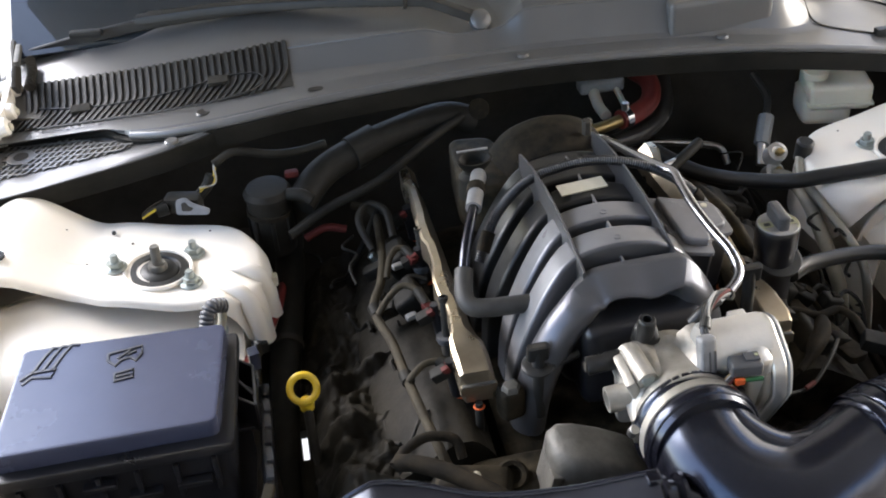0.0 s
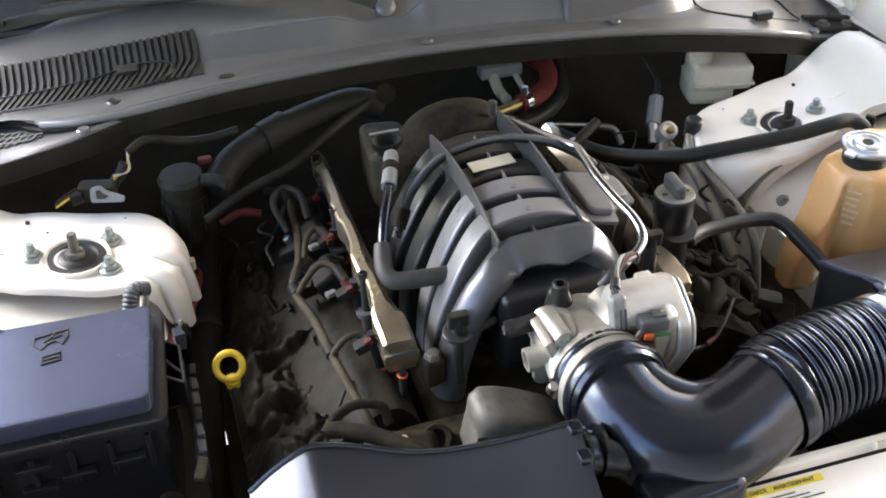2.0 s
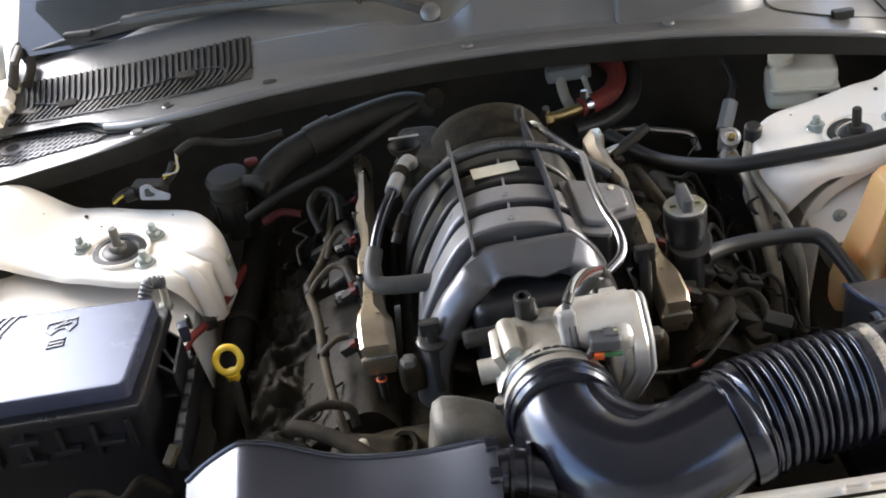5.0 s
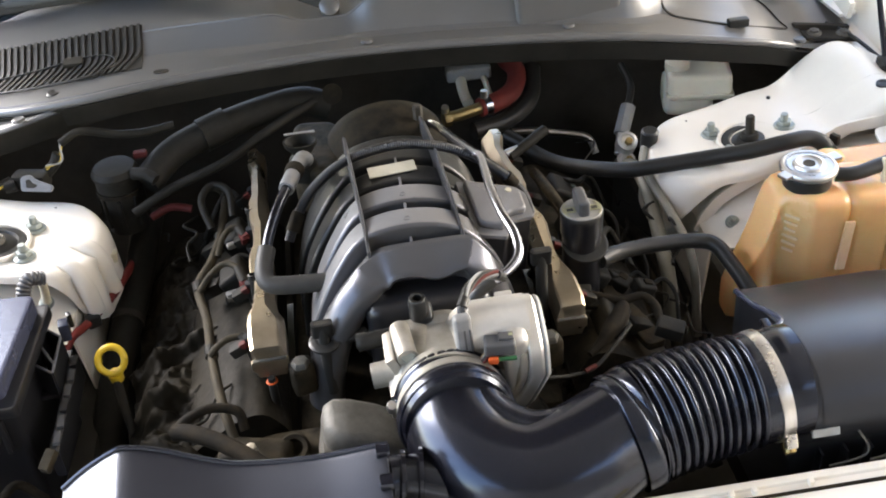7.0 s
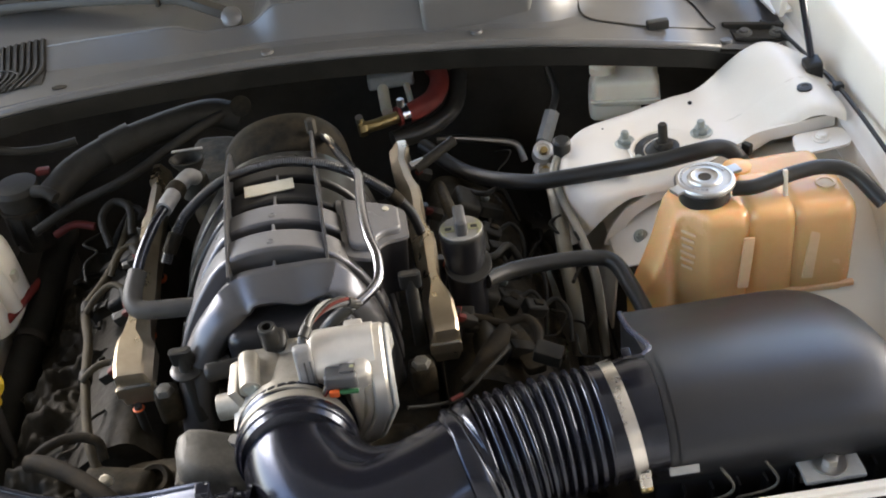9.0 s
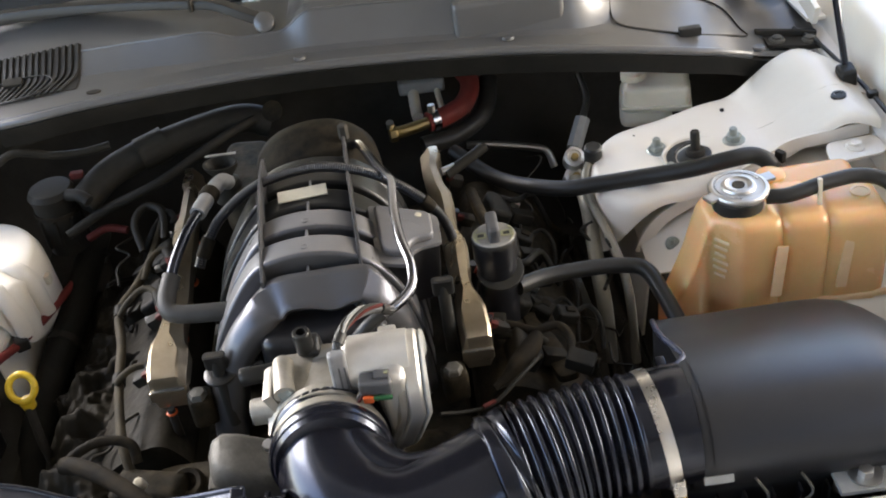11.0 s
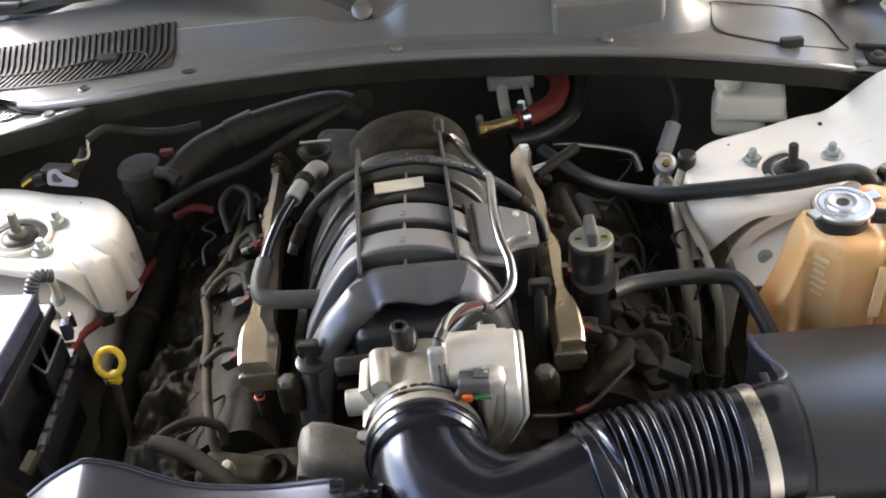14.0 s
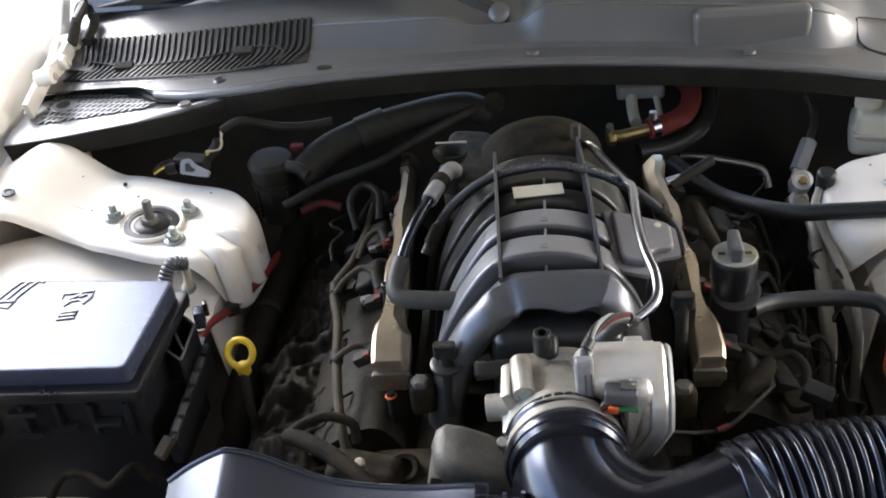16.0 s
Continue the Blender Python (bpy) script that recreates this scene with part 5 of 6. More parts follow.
cl = part("clamp", lathe([(0.0603, -0.0065), (0.0618, -0.0065), (0.0622, 0.0), (0.0618, 0.0065), (0.0603, 0.0065)], ax3, 56), CLAMP, duct, "worm-drive steel clamp")
part("worm_housing", box(0.377, -0.552, 0.890, 0.013, 0.010, 0.042, 0.003, tilt=(-32, 0)), CLAMP, cl)
for i in range(5):
    # dark slips paint the shade in the thread slots
    part("thread_slot", box(0.377, -0.5600 + 0.0022 * i, 0.8915 - 0.0042 * i, 0.008, 0.003, 0.0012, 0.0003, tilt=(-32, 0)), DARK, cl)
part("worm_screw", lathe([(0.007, 0), (0.007, 0.010), (0.0055, 0.012)], pose(0.379, -0.549, 0.866, 120), 12), BRASS, cl)
part("tab", box(0.384, -0.452, 0.950, 0.010, 0.014, 0.006, 0.002), SMOOTH, duct)
lower = thing("resonator_pipe", "black plastic resonator neck joining the intake tube", "resonator", (-0.0, -0.54, 0.85))
part("neck", tube([(-0.045, -0.548, 0.905), (-0.02, -0.545, 0.900), (0.03, -0.555, 0.885)], 0.024, 20, 4), SMOOTH, lower)
for x in (-0.030, -0.012):
    part("ring", lathe([(0.025, -0.003), (0.029, -0.002), (0.029, 0.002), (0.025, 0.003)], look((x, -0.546, 0.902), (x + 0.05, -0.549, 0.896)), 24), SMOOTH, lower)
part("chamber", box(0.07, -0.600, 0.855, 0.12, 0.06, 0.07, 0.02, turn=6, segments=4), SMOOTH, lower)

# ---- air filter box ----
airbox = thing("air_filter_box", "satin black plastic air filter box", "air box", (0.5, -0.45, 0.75))
PROF = [(-0.308, 0.80), (-0.306, 0.868), (-0.313, 0.884), (-0.36, 0.904), (-0.41, 0.924), (-0.46, 0.938), (-0.50, 0.938), (-0.532, 0.922), (-0.550, 0.896), (-0.550, 0.866), (-0.540, 0.84), (-0.536, 0.80)]
pr = spline(PROF, 4)


def lid_ring(x, k, cut=-0.306):
    """A section of the lid; k shrinks it, cut ends it at the rear."""
    return [(x, min(cut, -0.475 + (y + 0.475) * k), 0.80 + (z - 0.80) * k) for y, z in pr]


rings = [lid_ring(x, k, c) for x, k, c in ((0.392, 0.92, -0.446), (0.396, 0.96, -0.442), (0.408, 0.99, -0.436), (0.416, 1.0, -0.425), (0.412, 1.0, -0.39), (0.406, 0.995, -0.335), (0.407, 0.998, -0.315), (0.413, 1, -0.306), (0.46, 1, -0.306), (0.52, 1, -0.306), (0.575, 1, -0.306), (0.60, 0.995, -0.310), (0.622, 0.975, -0.325), (0.640, 0.94, -0.345), (0.652, 0.89, -0.37), (0.657, 0.82, -0.39))]
part("lid", skin(rings), LIDP, airbox, "domed satin black lid", smooth=60)
# bluish bead paints a sky glint along the lid's rear corner
part("corner_glint", tube([(0.407, -0.313, 0.884), (0.405, -0.340, 0.896), (0.406, -0.370, 0.908), (0.411, -0.400, 0.920), (0.414, -0.425, 0.928), (0.402, -0.440, 0.930)], 0.0036, 14), SATIN, airbox)
bx = part("base", box(0.52, -0.432, 0.75, 0.25, 0.205, 0.15, 0.012), PLASTIC, airbox)
for i in range(9):
    part("rib", box(0.42 + 0.028 * i, -0.542, 0.812, 0.003, 0.022, 0.06, 0.001), PLASTIC, bx)
part("tag", box(0.418, -0.553, 0.878, 0.030, 0.004, 0.009, 0.001, tilt=(-25, 0)), GREYPLATE, bx)
for x in (0.455, 0.50):
    part("spring_clip", tube([(x, -0.553, 0.872), (x + 0.012, -0.558, 0.85), (x + 0.004, -0.56, 0.838), (x - 0.03, -0.56, 0.832)], 0.0015, 6), CAST, bx)
ft = part("foot", box(0.566, -0.556, 0.852, 0.062, 0.034, 0.006, 0.002), GREYPLATE, airbox, "grey mounting foot")
part("foot_arm", box(0.566, -0.538, 0.835, 0.050, 0.012, 0.035, 0.003), GREYPLATE, ft)
part("washer", lathe([(0.017, 0), (0.017, 0.002), (0.008, 0.002)], pose(0.566, -0.554, 0.855), 24), STEEL, ft)
part("bolt", lathe([(0.008, 0.002), (0.008, 0.009), (0.006, 0.010)], pose(0.566, -0.554, 0.855), 6), STEEL, ft)

# ---- coolant tank ----
tank = thing("coolant_tank", "amber translucent coolant tank with a metal cap", "coolant tank", (0.6, -0.2, 0.75))
def tank_ring(x, yf, yb, z1, z0=0.77, r=0.020):
    """A rounded upright section of the tank."""
    return [(x, y, z) for y, z in rounded([(yf, z0), (yf - 0.004, z1), (yb, z1), (yb, z0)], r, 6)]


rings = [tank_ring(*q) for q in ((0.448, -0.200, -0.165, 0.792, 0.74, 0.012), (0.458, -0.206, -0.160, 0.818, 0.74, 0.013), (0.472, -0.210, -0.156, 0.848, 0.74, 0.014), (0.484, -0.211, -0.153, 0.880, 0.75, 0.015), (0.493, -0.209, -0.150, 0.910, 0.76, 0.016), (0.500, -0.206, -0.149, 0.932, 0.77, 0.017), (0.508, -0.207, -0.148, 0.942, 0.77, 0.018), (0.524, -0.220, -0.146, 0.946), (0.532, -0.229, -0.145, 0.946), (0.540, -0.233, -0.145, 0.945), (0.572, -0.235, -0.144, 0.943), (0.580, -0.233, -0.145, 0.941), (0.585, -0.229, -0.147, 0.938), (0.590, -0.233, -0.145, 0.941), (0.598, -0.236, -0.143, 0.943), (0.628, -0.238, -0.142, 0.942), (0.635, -0.236, -0.143, 0.940), (0.640, -0.232, -0.145, 0.937), (0.645, -0.236, -0.143, 0.940), (0.653, -0.239, -0.141, 0.941), (0.700, -0.240, -0.140, 0.940), (0.711, -0.236, -0.143, 0.936), (0.718, -0.226, -0.150, 0.926))]
part("body", skin(rings), TANK, tank, smooth=70)
part("back", box(0.655, -0.13, 0.905, 0.11, 0.06, 0.06, 0.018, segments=4), TANK, tank)
part("filler_dome", lathe([(0.024, -0.03), (0.024, 0.0), (0.018, 0.012), (0.006, 0.016)], pose(0.602, -0.125, 0.925), 24), TANK, tank)
for x in (0.580, 0.661):
    part("level_strip", box(x, -0.2415, 0.872, 0.0135, 0.004, 0.074, 0.0015, tilt=(-2, 5)), STRIP, tank, "pale level strip")
for k in range(6):
    part("embossed_line", box(0.5135, -0.2165, 0.912 - 0.0105 * k, 0.024 - 0.004 * (k % 3), 0.0016, 0.0042, 0.0006, turn=-50), STRIP, tank, "pale embossed lines")
part("seam", box(0.66, -0.240, 0.815, 0.12, 0.008, 0.008, 0.003), STRIP, tank)
part("button", lathe([(0.012, 0), (0.012, 0.0018), (0.009, 0.0018), (0.0085, 0.0008), (0.001, 0.0008)], pose(0.69, -0.195, 0.9405), 20), STRIP, tank)
cp = part("collar", lathe([(0.030, -0.006), (0.031, 0.0), (0.031, 0.012), (0.027, 0.016), (0.027, 0.022)], pose(0.541, -0.190, 0.946), 32), RUBBER, tank, "black cap collar")
part("cap", lathe([(0.030, -0.003), (0.0345, -0.003), (0.0365, -0.001), (0.0368, 0.003), (0.0350, 0.0055), (0.0315, 0.0062), (0.0300, 0.0052), (0.0210, 0.0052), (0.0195, 0.0085), (0.0160, 0.0092), (0.0130, 0.0072), (0.0080, 0.0068)], pose(0.541, -0.190, 0.966), 48), CAPM, cp, "bright steel pressure cap")
# dark disc paints the shade in the cap's hollow
part("cap_hub", lathe([(0.0082, 0.004), (0.0078, 0.0076), (0.0035, 0.0070)], pose(0.541, -0.190, 0.966), 20), DARK, cp, "dark disc painting the hollow of the hub")
for k in range(22):
    a = radians(20 + 11.5 * k)
    part("cap_stamp", box(0.541 + 0.0275 * math.cos(a), -0.188 + 0.0275 * math.sin(a), 0.9717, 0.0030, 0.0042, 0.0012, 0.0003, turn=20 + 11.5 * k), CAPM, cp)
for a in (205, 15):
    part("cap_ear", box(0.541 + 0.040 * math.cos(radians(a)), -0.188 + 0.040 * math.sin(radians(a)), 0.969, 0.016, 0.016, 0.005, 0.002, turn=a), CAPM, cp)
ov = thing("overflow_hose", "black rubber overflow hose from the coolant cap", "hose", (0.65, -0.2, 0.93))
part("hose", tube([(0.573, -0.198, 0.955), (0.60, -0.205, 0.958), (0.65, -0.195, 0.962), (0.69, -0.192, 0.962), (0.72, -0.205, 0.955), (0.745, -0.24, 0.93)], 0.0095, 16), RUBBER, ov)
part("retainer", box(0.635, -0.207, 0.958, 0.005, 0.006, 0.034, 0.001, tilt=(-10, 0)), PALE, ov, "pale retaining clip")

# ---- hoses on the tank side ----
hz = thing("heater_hose", "black rubber hose running to the tank", "hose", (0.5, -0.03, 0.85))
part("hose", tube([(0.622, -0.095, 0.905), (0.614, -0.082, 0.926), (0.595, -0.074, 0.935), (0.562, -0.076, 0.935), (0.515, -0.064, 0.921), (0.46, -0.044, 0.906), (0.40, -0.026, 0.893), (0.345, 0.0, 0.878), (0.27, 0.09, 0.85), (0.21, 0.17, 0.86)], 0.0115, 16), RUBBER, hz)
part("clamp", lathe([(0.0125, -0.006), (0.0135, -0.005), (0.0135, 0.005), (0.0125, 0.006)], look((0.619, -0.088, 0.916), (0.60, -0.06, 0.95)), 20), DARK, hz, "dark spring clamp")
part("clamp_ear", box(0.632, -0.075, 0.928, 0.008, 0.014, 0.016, 0.002, turn=30), DARK, hz)
hr = thing("breather_hose", "black rubber hose from the oil filler", "hose", (0.35, -0.2, 0.82))
part("hose", tube([(0.262, -0.215, 0.885), (0.30, -0.190, 0.876), (0.36, -0.176, 0.868), (0.405, -0.173, 0.862), (0.428, -0.182, 0.858), (0.440, -0.215, 0.848), (0.452, -0.275, 0.83), (0.46, -0.33, 0.79)], 0.0105, 16), RUBBER, hr)
oil = thing("oil_filler", "black oil filler neck with a printed cap", "oil filler", (0.24, -0.205, 0.83))
part("neck", lathe([(0.024, -0.13), (0.025, -0.03), (0.027, -0.025), (0.027, 0)], pose(0.240, -0.205, 0.955), 28), PLASTIC, oil)
part("neck_ring", lathe([(0.0265, -0.003), (0.029, -0.002), (0.029, 0.002), (0.0265, 0.003)], pose(0.243, -0.212, 0.912, 18), 28), RUBBER, oil)
cp = part("cap", lathe([(0.027, 0), (0.0275, 0.004), (0.026, 0.007), (0.015, 0.0075)], pose(0.240, -0.205, 0.955), 32), RUBBER, oil)
part("cap_face", lathe([(0.0262, 0.0072), (0.0255, 0.0080), (0.02, 0.0082)], pose(0.240, -0.205, 0.955), 32), DUSTY, cp, "dusty cap face")
part("grip", box(0.240, -0.203, 0.972, 0.014, 0.042, 0.022, 0.005, segments=3), GREYC, cp, "dark grey grip")
for s in (-1, 1):
    part("symbol", slab(rounded([(-0.007, -0.006), (0.007, -0.006), (0.007, 0.006), (-0.007, 0.006)], 0.002), 0, 0.0006, 0, pose(0.240 + s * 0.0155, -0.206, 0.9634)), PRINT, cp, "faded printed symbol")
    part("symbol_core", slab(rounded([(-0.004, -0.003), (0.004, -0.003), (0.004, 0.003), (-0.004, 0.003)], 0.001), 0.0007, 0.001, 0, pose(0.240 + s * 0.0155, -0.206, 0.9634)), RUBBER, cp)
    part("symbol_arc", sweep([(0.240 + s * 0.024 * math.cos(a), -0.206 + 0.022 * math.sin(a), 0.9638) for a in np.linspace(-0.7, 0.7, 6)], [(-0.001, -0.0003), (0.001, -0.0003), (0.001, 0.0003), (-0.001, 0.0003)]), PRINT, cp)

# ---- air-conditioning lines ----
ac = thing("air_conditioning_lines", "dull aluminium air-conditioning pipes with fittings", "pipe", (0.39, 0.05, 0.7))
part("pipe", tube([(0.382, 0.085, 0.832), (0.384, 0.04, 0.850), (0.384, -0.012, 0.850), (0.381, -0.07, 0.832), (0.379, -0.12, 0.805), (0.380, -0.15, 0.775), (0.381, -0.17, 0.70)], 0.0105, 14), LINE, ac)
part("pipe", tube([(0.400, 0.05, 0.880), (0.388, 0.02, 0.872), (0.389, -0.03, 0.864), (0.398, -0.08, 0.850), (0.408, -0.131, 0.828), (0.412, -0.16, 0.79), (0.414, -0.18, 0.70)], 0.0065, 12), LINE, ac)
part("fitting", lathe([(0.009, 0.004), (0.010, 0.006), (0.015, 0.004), (0.016, -0.02), (0.012, -0.03)], pose(0.384, 0.09, 0.868, 40), 20), ALU, ac)
part("fitting", lathe([(0.008, 0.004), (0.009, 0.006), (0.014, 0.004), (0.015, -0.02), (0.012, -0.03)], pose(0.381, 0.085, 0.838, 40), 20), ALU, ac)
for z, y in ((0.870, 0.085), (0.840, 0.080)):
    part("port", lathe([(0.006, 0), (0.006, 0.008), (0.004, 0.009)], pose(0.384, y, z, 40), 6), BRASS, ac)
part("valve_cap", lathe([(0.012, -0.02), (0.013, 0.0), (0.013, 0.012), (0.010, 0.015)], pose(0.406, 0.052, 0.893, 10), 18), RUBBER, ac, "black valve cap")
sens = thing("pressure_sensor", "grey pressure sensor on a metal stem", "sensor", (0.395, 0.17, 0.8))
part("stem", tube([(0.386, 0.14, 0.815), (0.396, 0.165, 0.840)], 0.008, 14), STEEL, sens)
part("sensor_body", tube([(0.395, 0.163, 0.838), (0.416, 0.200, 0.866)], 0.0125, 8), GREYPLATE, sens)
part("lead", tube([(0.416, 0.200, 0.866), (0.428, 0.23, 0.885), (0.425, 0.28, 0.90)], 0.006, 10), RUBBER, sens)
sp = thing("steel_pipe", "thin bright steel pipe across the firewall", "pipe", (0.3, 0.25, 0.78))
part("pipe", tube([(0.235, 0.262, 0.812), (0.27, 0.255, 0.812), (0.34, 0.245, 0.80), (0.362, 0.238, 0.792), (0.37, 0.225, 0.77)], 0.006, 12), STEEL, sp)
res = thing("brake_reservoir", "pale plastic brake fluid reservoir under the cowl", "reservoir", (0.53, 0.23, 0.82))
part("body", box(0.518, 0.215, 0.870, 0.080, 0.070, 0.056, 0.016, turn=-12, segments=3), PALE, res)
part("upper_body", box(0.533, 0.208, 0.895, 0.100, 0.076, 0.045, 0.010, turn=-12, segments=3), PALE, res)

part("seam", box(0.533, 0.208, 0.884, 0.106, 0.082, 0.005, 0.002, turn=-12), PALE, res)
part("neck", lathe([(0.020, 0.0), (0.020, 0.012), (0.017, 0.014)], pose(0.500, 0.215, 0.915), 20), PALE, res)

# ---- rear: heater valve and red hose ----
val = thing("heater_valve", "grey metal heater valve with brass fittings", "valve", (0.175, 0.29, 0.85))
part("body", box(0.175, 0.318, 0.905, 0.075, 0.03, 0.022, 0.006, segments=3), GREYPLATE, val)
part("pipe", tube([(0.160, 0.312, 0.90), (0.161, 0.280, 0.885), (0.163, 0.245, 0.885)], 0.009, 14), PALE, val)
part("pipe", tube([(0.198, 0.312, 0.90), (0.202, 0.275, 0.885), (0.205, 0.25, 0.87)], 0.005, 12), PALE, val)
part("brass_tee", tube([(0.122, 0.205, 0.886), (0.145, 0.21, 0.886), (0.182, 0.222, 0.888)], 0.0095, 14), BRASS, val, "brass tee")
part("end_nut", lathe([(0.013, -0.006), (0.014, -0.004), (0.014, 0.004), (0.013, 0.006)], look((0.122, 0.205, 0.886), (0.15, 0.21, 0.886)), 8), BRASS, val)
part("end_screw", lathe([(0.006, 0), (0.006, 0.012)], pose(0.120, 0.205, 0.897, 20), 10), STEEL, val)
rh = thing("red_hose", "red rubber heater hose with a steel clamp", "hose", (0.24, 0.26, 0.85))
part("hose", tube([(0.178, 0.221, 0.888), (0.205, 0.232, 0.888), (0.235, 0.252, 0.892), (0.250, 0.28, 0.900), (0.252, 0.31, 0.905), (0.245, 0.35, 0.90)], 0.0155, 18), RED, rh)
cl = part("clamp", lathe([(0.0160, -0.006), (0.0170, -0.006), (0.0170, 0.006), (0.0160, 0.006)], look((0.188, 0.225, 0.888), (0.21, 0.234, 0.888)), 24), CHROME, rh, "bright steel clamp")
part("clamp_screw", lathe([(0.006, 0), (0.006, 0.012), (0.004, 0.013)], pose(0.186, 0.222, 0.905), 10), STEEL, cl)
bh = thing("heater_hose_black", "black rubber hose under the red one", "hose", (0.25, 0.22, 0.82))
part("hose", tube([(0.165, 0.215, 0.85), (0.22, 0.235, 0.85), (0.268, 0.27, 0.865), (0.285, 0.33, 0.89)], 0.015, 16), RUBBER, bh)

# ---- hoses and lines over the manifold ----
pv = thing("crankcase_hose", "grey and black breather line beside the manifold", "hose", (-0.13, -0.1, 0.9))
part("upper_hose", tube([(-0.098, -0.010, 0.972), (-0.102, -0.027, 0.985), (-0.112, -0.065, 0.991), (-0.125, -0.105, 0.989)], 0.0105, 16), GREYLEVER, pv, "grey rubber sleeve")
part("middle_line", tube([(-0.123, -0.100, 0.990), (-0.136, -0.135, 0.985), (-0.150, -0.170, 0.970), (-0.158, -0.195, 0.955)], 0.0068, 14), SMOOTH, pv, "glossy black line")
part("elbow", tube([(-0.156, -0.188, 0.958), (-0.162, -0.212, 0.946), (-0.160, -0.228, 0.938), (-0.145, -0.235, 0.934), (-0.094, -0.238, 0.932), (-0.07, -0.236, 0.93)], 0.0115, 16), SLEEVE, pv, "dusty rubber elbow")
part("clip", lathe([(0.0120, -0.008), (0.0128, -0.006), (0.0128, 0.006), (0.0120, 0.008)], look((-0.113, -0.068, 0.991), (-0.125, -0.105, 0.989)), 18), TAPE, pv)
cd = thing("loom_conduit", "black corrugated loom conduit over the manifold", "conduit", (0.0, -0.1, 0.9))
part("conduit", ribbed([(-0.130, -0.152, 0.940), (-0.120, -0.142, 0.957), (-0.095, -0.115, 0.985), (-0.045, -0.085, 1.006), (0.026, -0.085, 1.020), (0.085, -0.100, 1.016), (0.127, -0.115, 1.000), (0.160, -0.120, 0.972), (0.182, -0.122, 0.94), (0.192, -0.12, 0.90)], 0.0068, 0.0030, 0.0009, 14, 24), PLASTIC, cd)
for a, c in (((-0.124, -0.146, 0.950), (-0.112, -0.132, 0.968)), ((0.160, -0.120, 0.972), (0.170, -0.121, 0.958))):
    part("tape_wrap", tube([a, c], 0.0090, 14), TAPE, cd, "grey tape wrap")
ch = thing("fuel_line", "bright steel fuel line bending over the manifold", "pipe", (0.11, -0.15, 0.9))
part("line", tube([(0.068, 0.045, 0.965), (0.082, 0.02, 0.984), (0.102, -0.055, 1.000), (0.120, -0.118, 1.013), (0.126, -0.135, 1.016), (0.1265, -0.16, 1.014), (0.127, -0.20, 1.010), (0.132, -0.25, 1.005), (0.140, -0.288, 0.998), (0.138, -0.318, 0.990), (0.120, -0.336, 0.982), (0.098, -0.344, 0.976)], 0.0060, 16), CHROME, ch)
part("end_sleeve", tube([(0.104, -0.342, 0.978), (0.085, -0.348, 0.968), (0.072, -0.35, 0.955)], 0.0075, 12), RUBBER, ch)
part("rear_nut", lathe([(0.007, 0), (0.007, 0.02), (0.005, 0.022)], pose(0.064, 0.03, 0.99), 6), DARK, ch)
dp = thing("filler_cap", "black cap with a flat loop grip", "cap", (-0.105, 0.01, 0.95))
part("stem", lathe([(0.020, -0.03), (0.018, 0.0), (0.010, 0.006), (0.010, 0.014)], pose(-0.104, 0.008, 0.965), 20), MURK, dp)
part("bowl", lathe([(0.012, 0.0), (0.022, 0.016), (0.024, 0.024), (0.021, 0.024), (0.012, 0.012)], pose(-0.102, -0.002, 0.978, 12) @ Matrix.Diagonal((1.0, 0.6, 1, 1)), 24), MURK, dp)
part("top_edge", box(-0.102, 0.008, 1.005, 0.042, 0.003, 0.0025, 0.0008, tilt=(20, 0)), DUSTY, dp, "thin pale top edge")

# ---- dipstick ----
dip = thing("dipstick", "yellow ring handle of a transmission dipstick", "dipstick", (-0.371, -0.228, 0.6))
ring = [(-0.371 + 0.0165 * math.cos(a), -0.228 + 0.009 * math.sin(a), 0.850 + 0.0145 * math.sin(a)) for a in np.linspace(0, 2 * math.pi, 29)]
part("handle", tube(ring, 0.0046, 10, 1), YELLOW, dip, "yellow plastic ring")
part("stem", lathe([(0.009, 0), (0.010, -0.004), (0.0085, -0.008), (0.009, -0.012), (0.006, -0.014)], pose(-0.370, -0.233, 0.833, 10), 16), YELLOW, dip, "yellow ribbed stem")
part("tube", tube([(-0.370, -0.234, 0.825), (-0.368, -0.245, 0.74), (-0.35, -0.25, 0.6)], 0.006, 12), DARK, dip)

# ---- side of the engine: hoses, cables, canister ----
rad = thing("radiator_hose", "thick black rubber hose along the engine", "hose", (-0.39, -0.05, 0.7))
part("clamp", lathe([(0.0225, -0.006), (0.024, -0.005), (0.024, 0.005), (0.0225, 0.006)], look((-0.390, -0.03, 0.757), (-0.398, -0.08, 0.745)), 24), DARK, rad)
part("hose", tube([(-0.365, 0.18, 0.80), (-0.372, 0.10, 0.785), (-0.382, 0.02, 0.765), (-0.398, -0.08, 0.745), (-0.415, -0.20, 0.70), (-0.42, -0.3, 0.62)], 0.022, 20), MURK, rad)
rc = thing("battery_cable", "red battery cable along the tower", "cable", (-0.42, -0.06, 0.76))
part("cable", tube([(-0.383, 0.07, 0.79), (-0.392, 0.01, 0.80), (-0.405, -0.035, 0.803), (-0.428, -0.085, 0.805), (-0.447, -0.125, 0.81), (-0.455, -0.17, 0.80)], 0.0062, 12), RED, rc)
part("clip", box(-0.423, -0.078, 0.803, 0.020, 0.018, 0.018, 0.004, turn=25), RUBBER, rc)
can = thing("purge_canister", "dark plastic canister with a domed lid", "canister", (-0.383, 0.11, 0.82))
part("body", lathe([(0.030, -0.09), (0.032, -0.02), (0.032, 0.0)], pose(-0.383, 0.115, 0.918), 28), MURK, can)
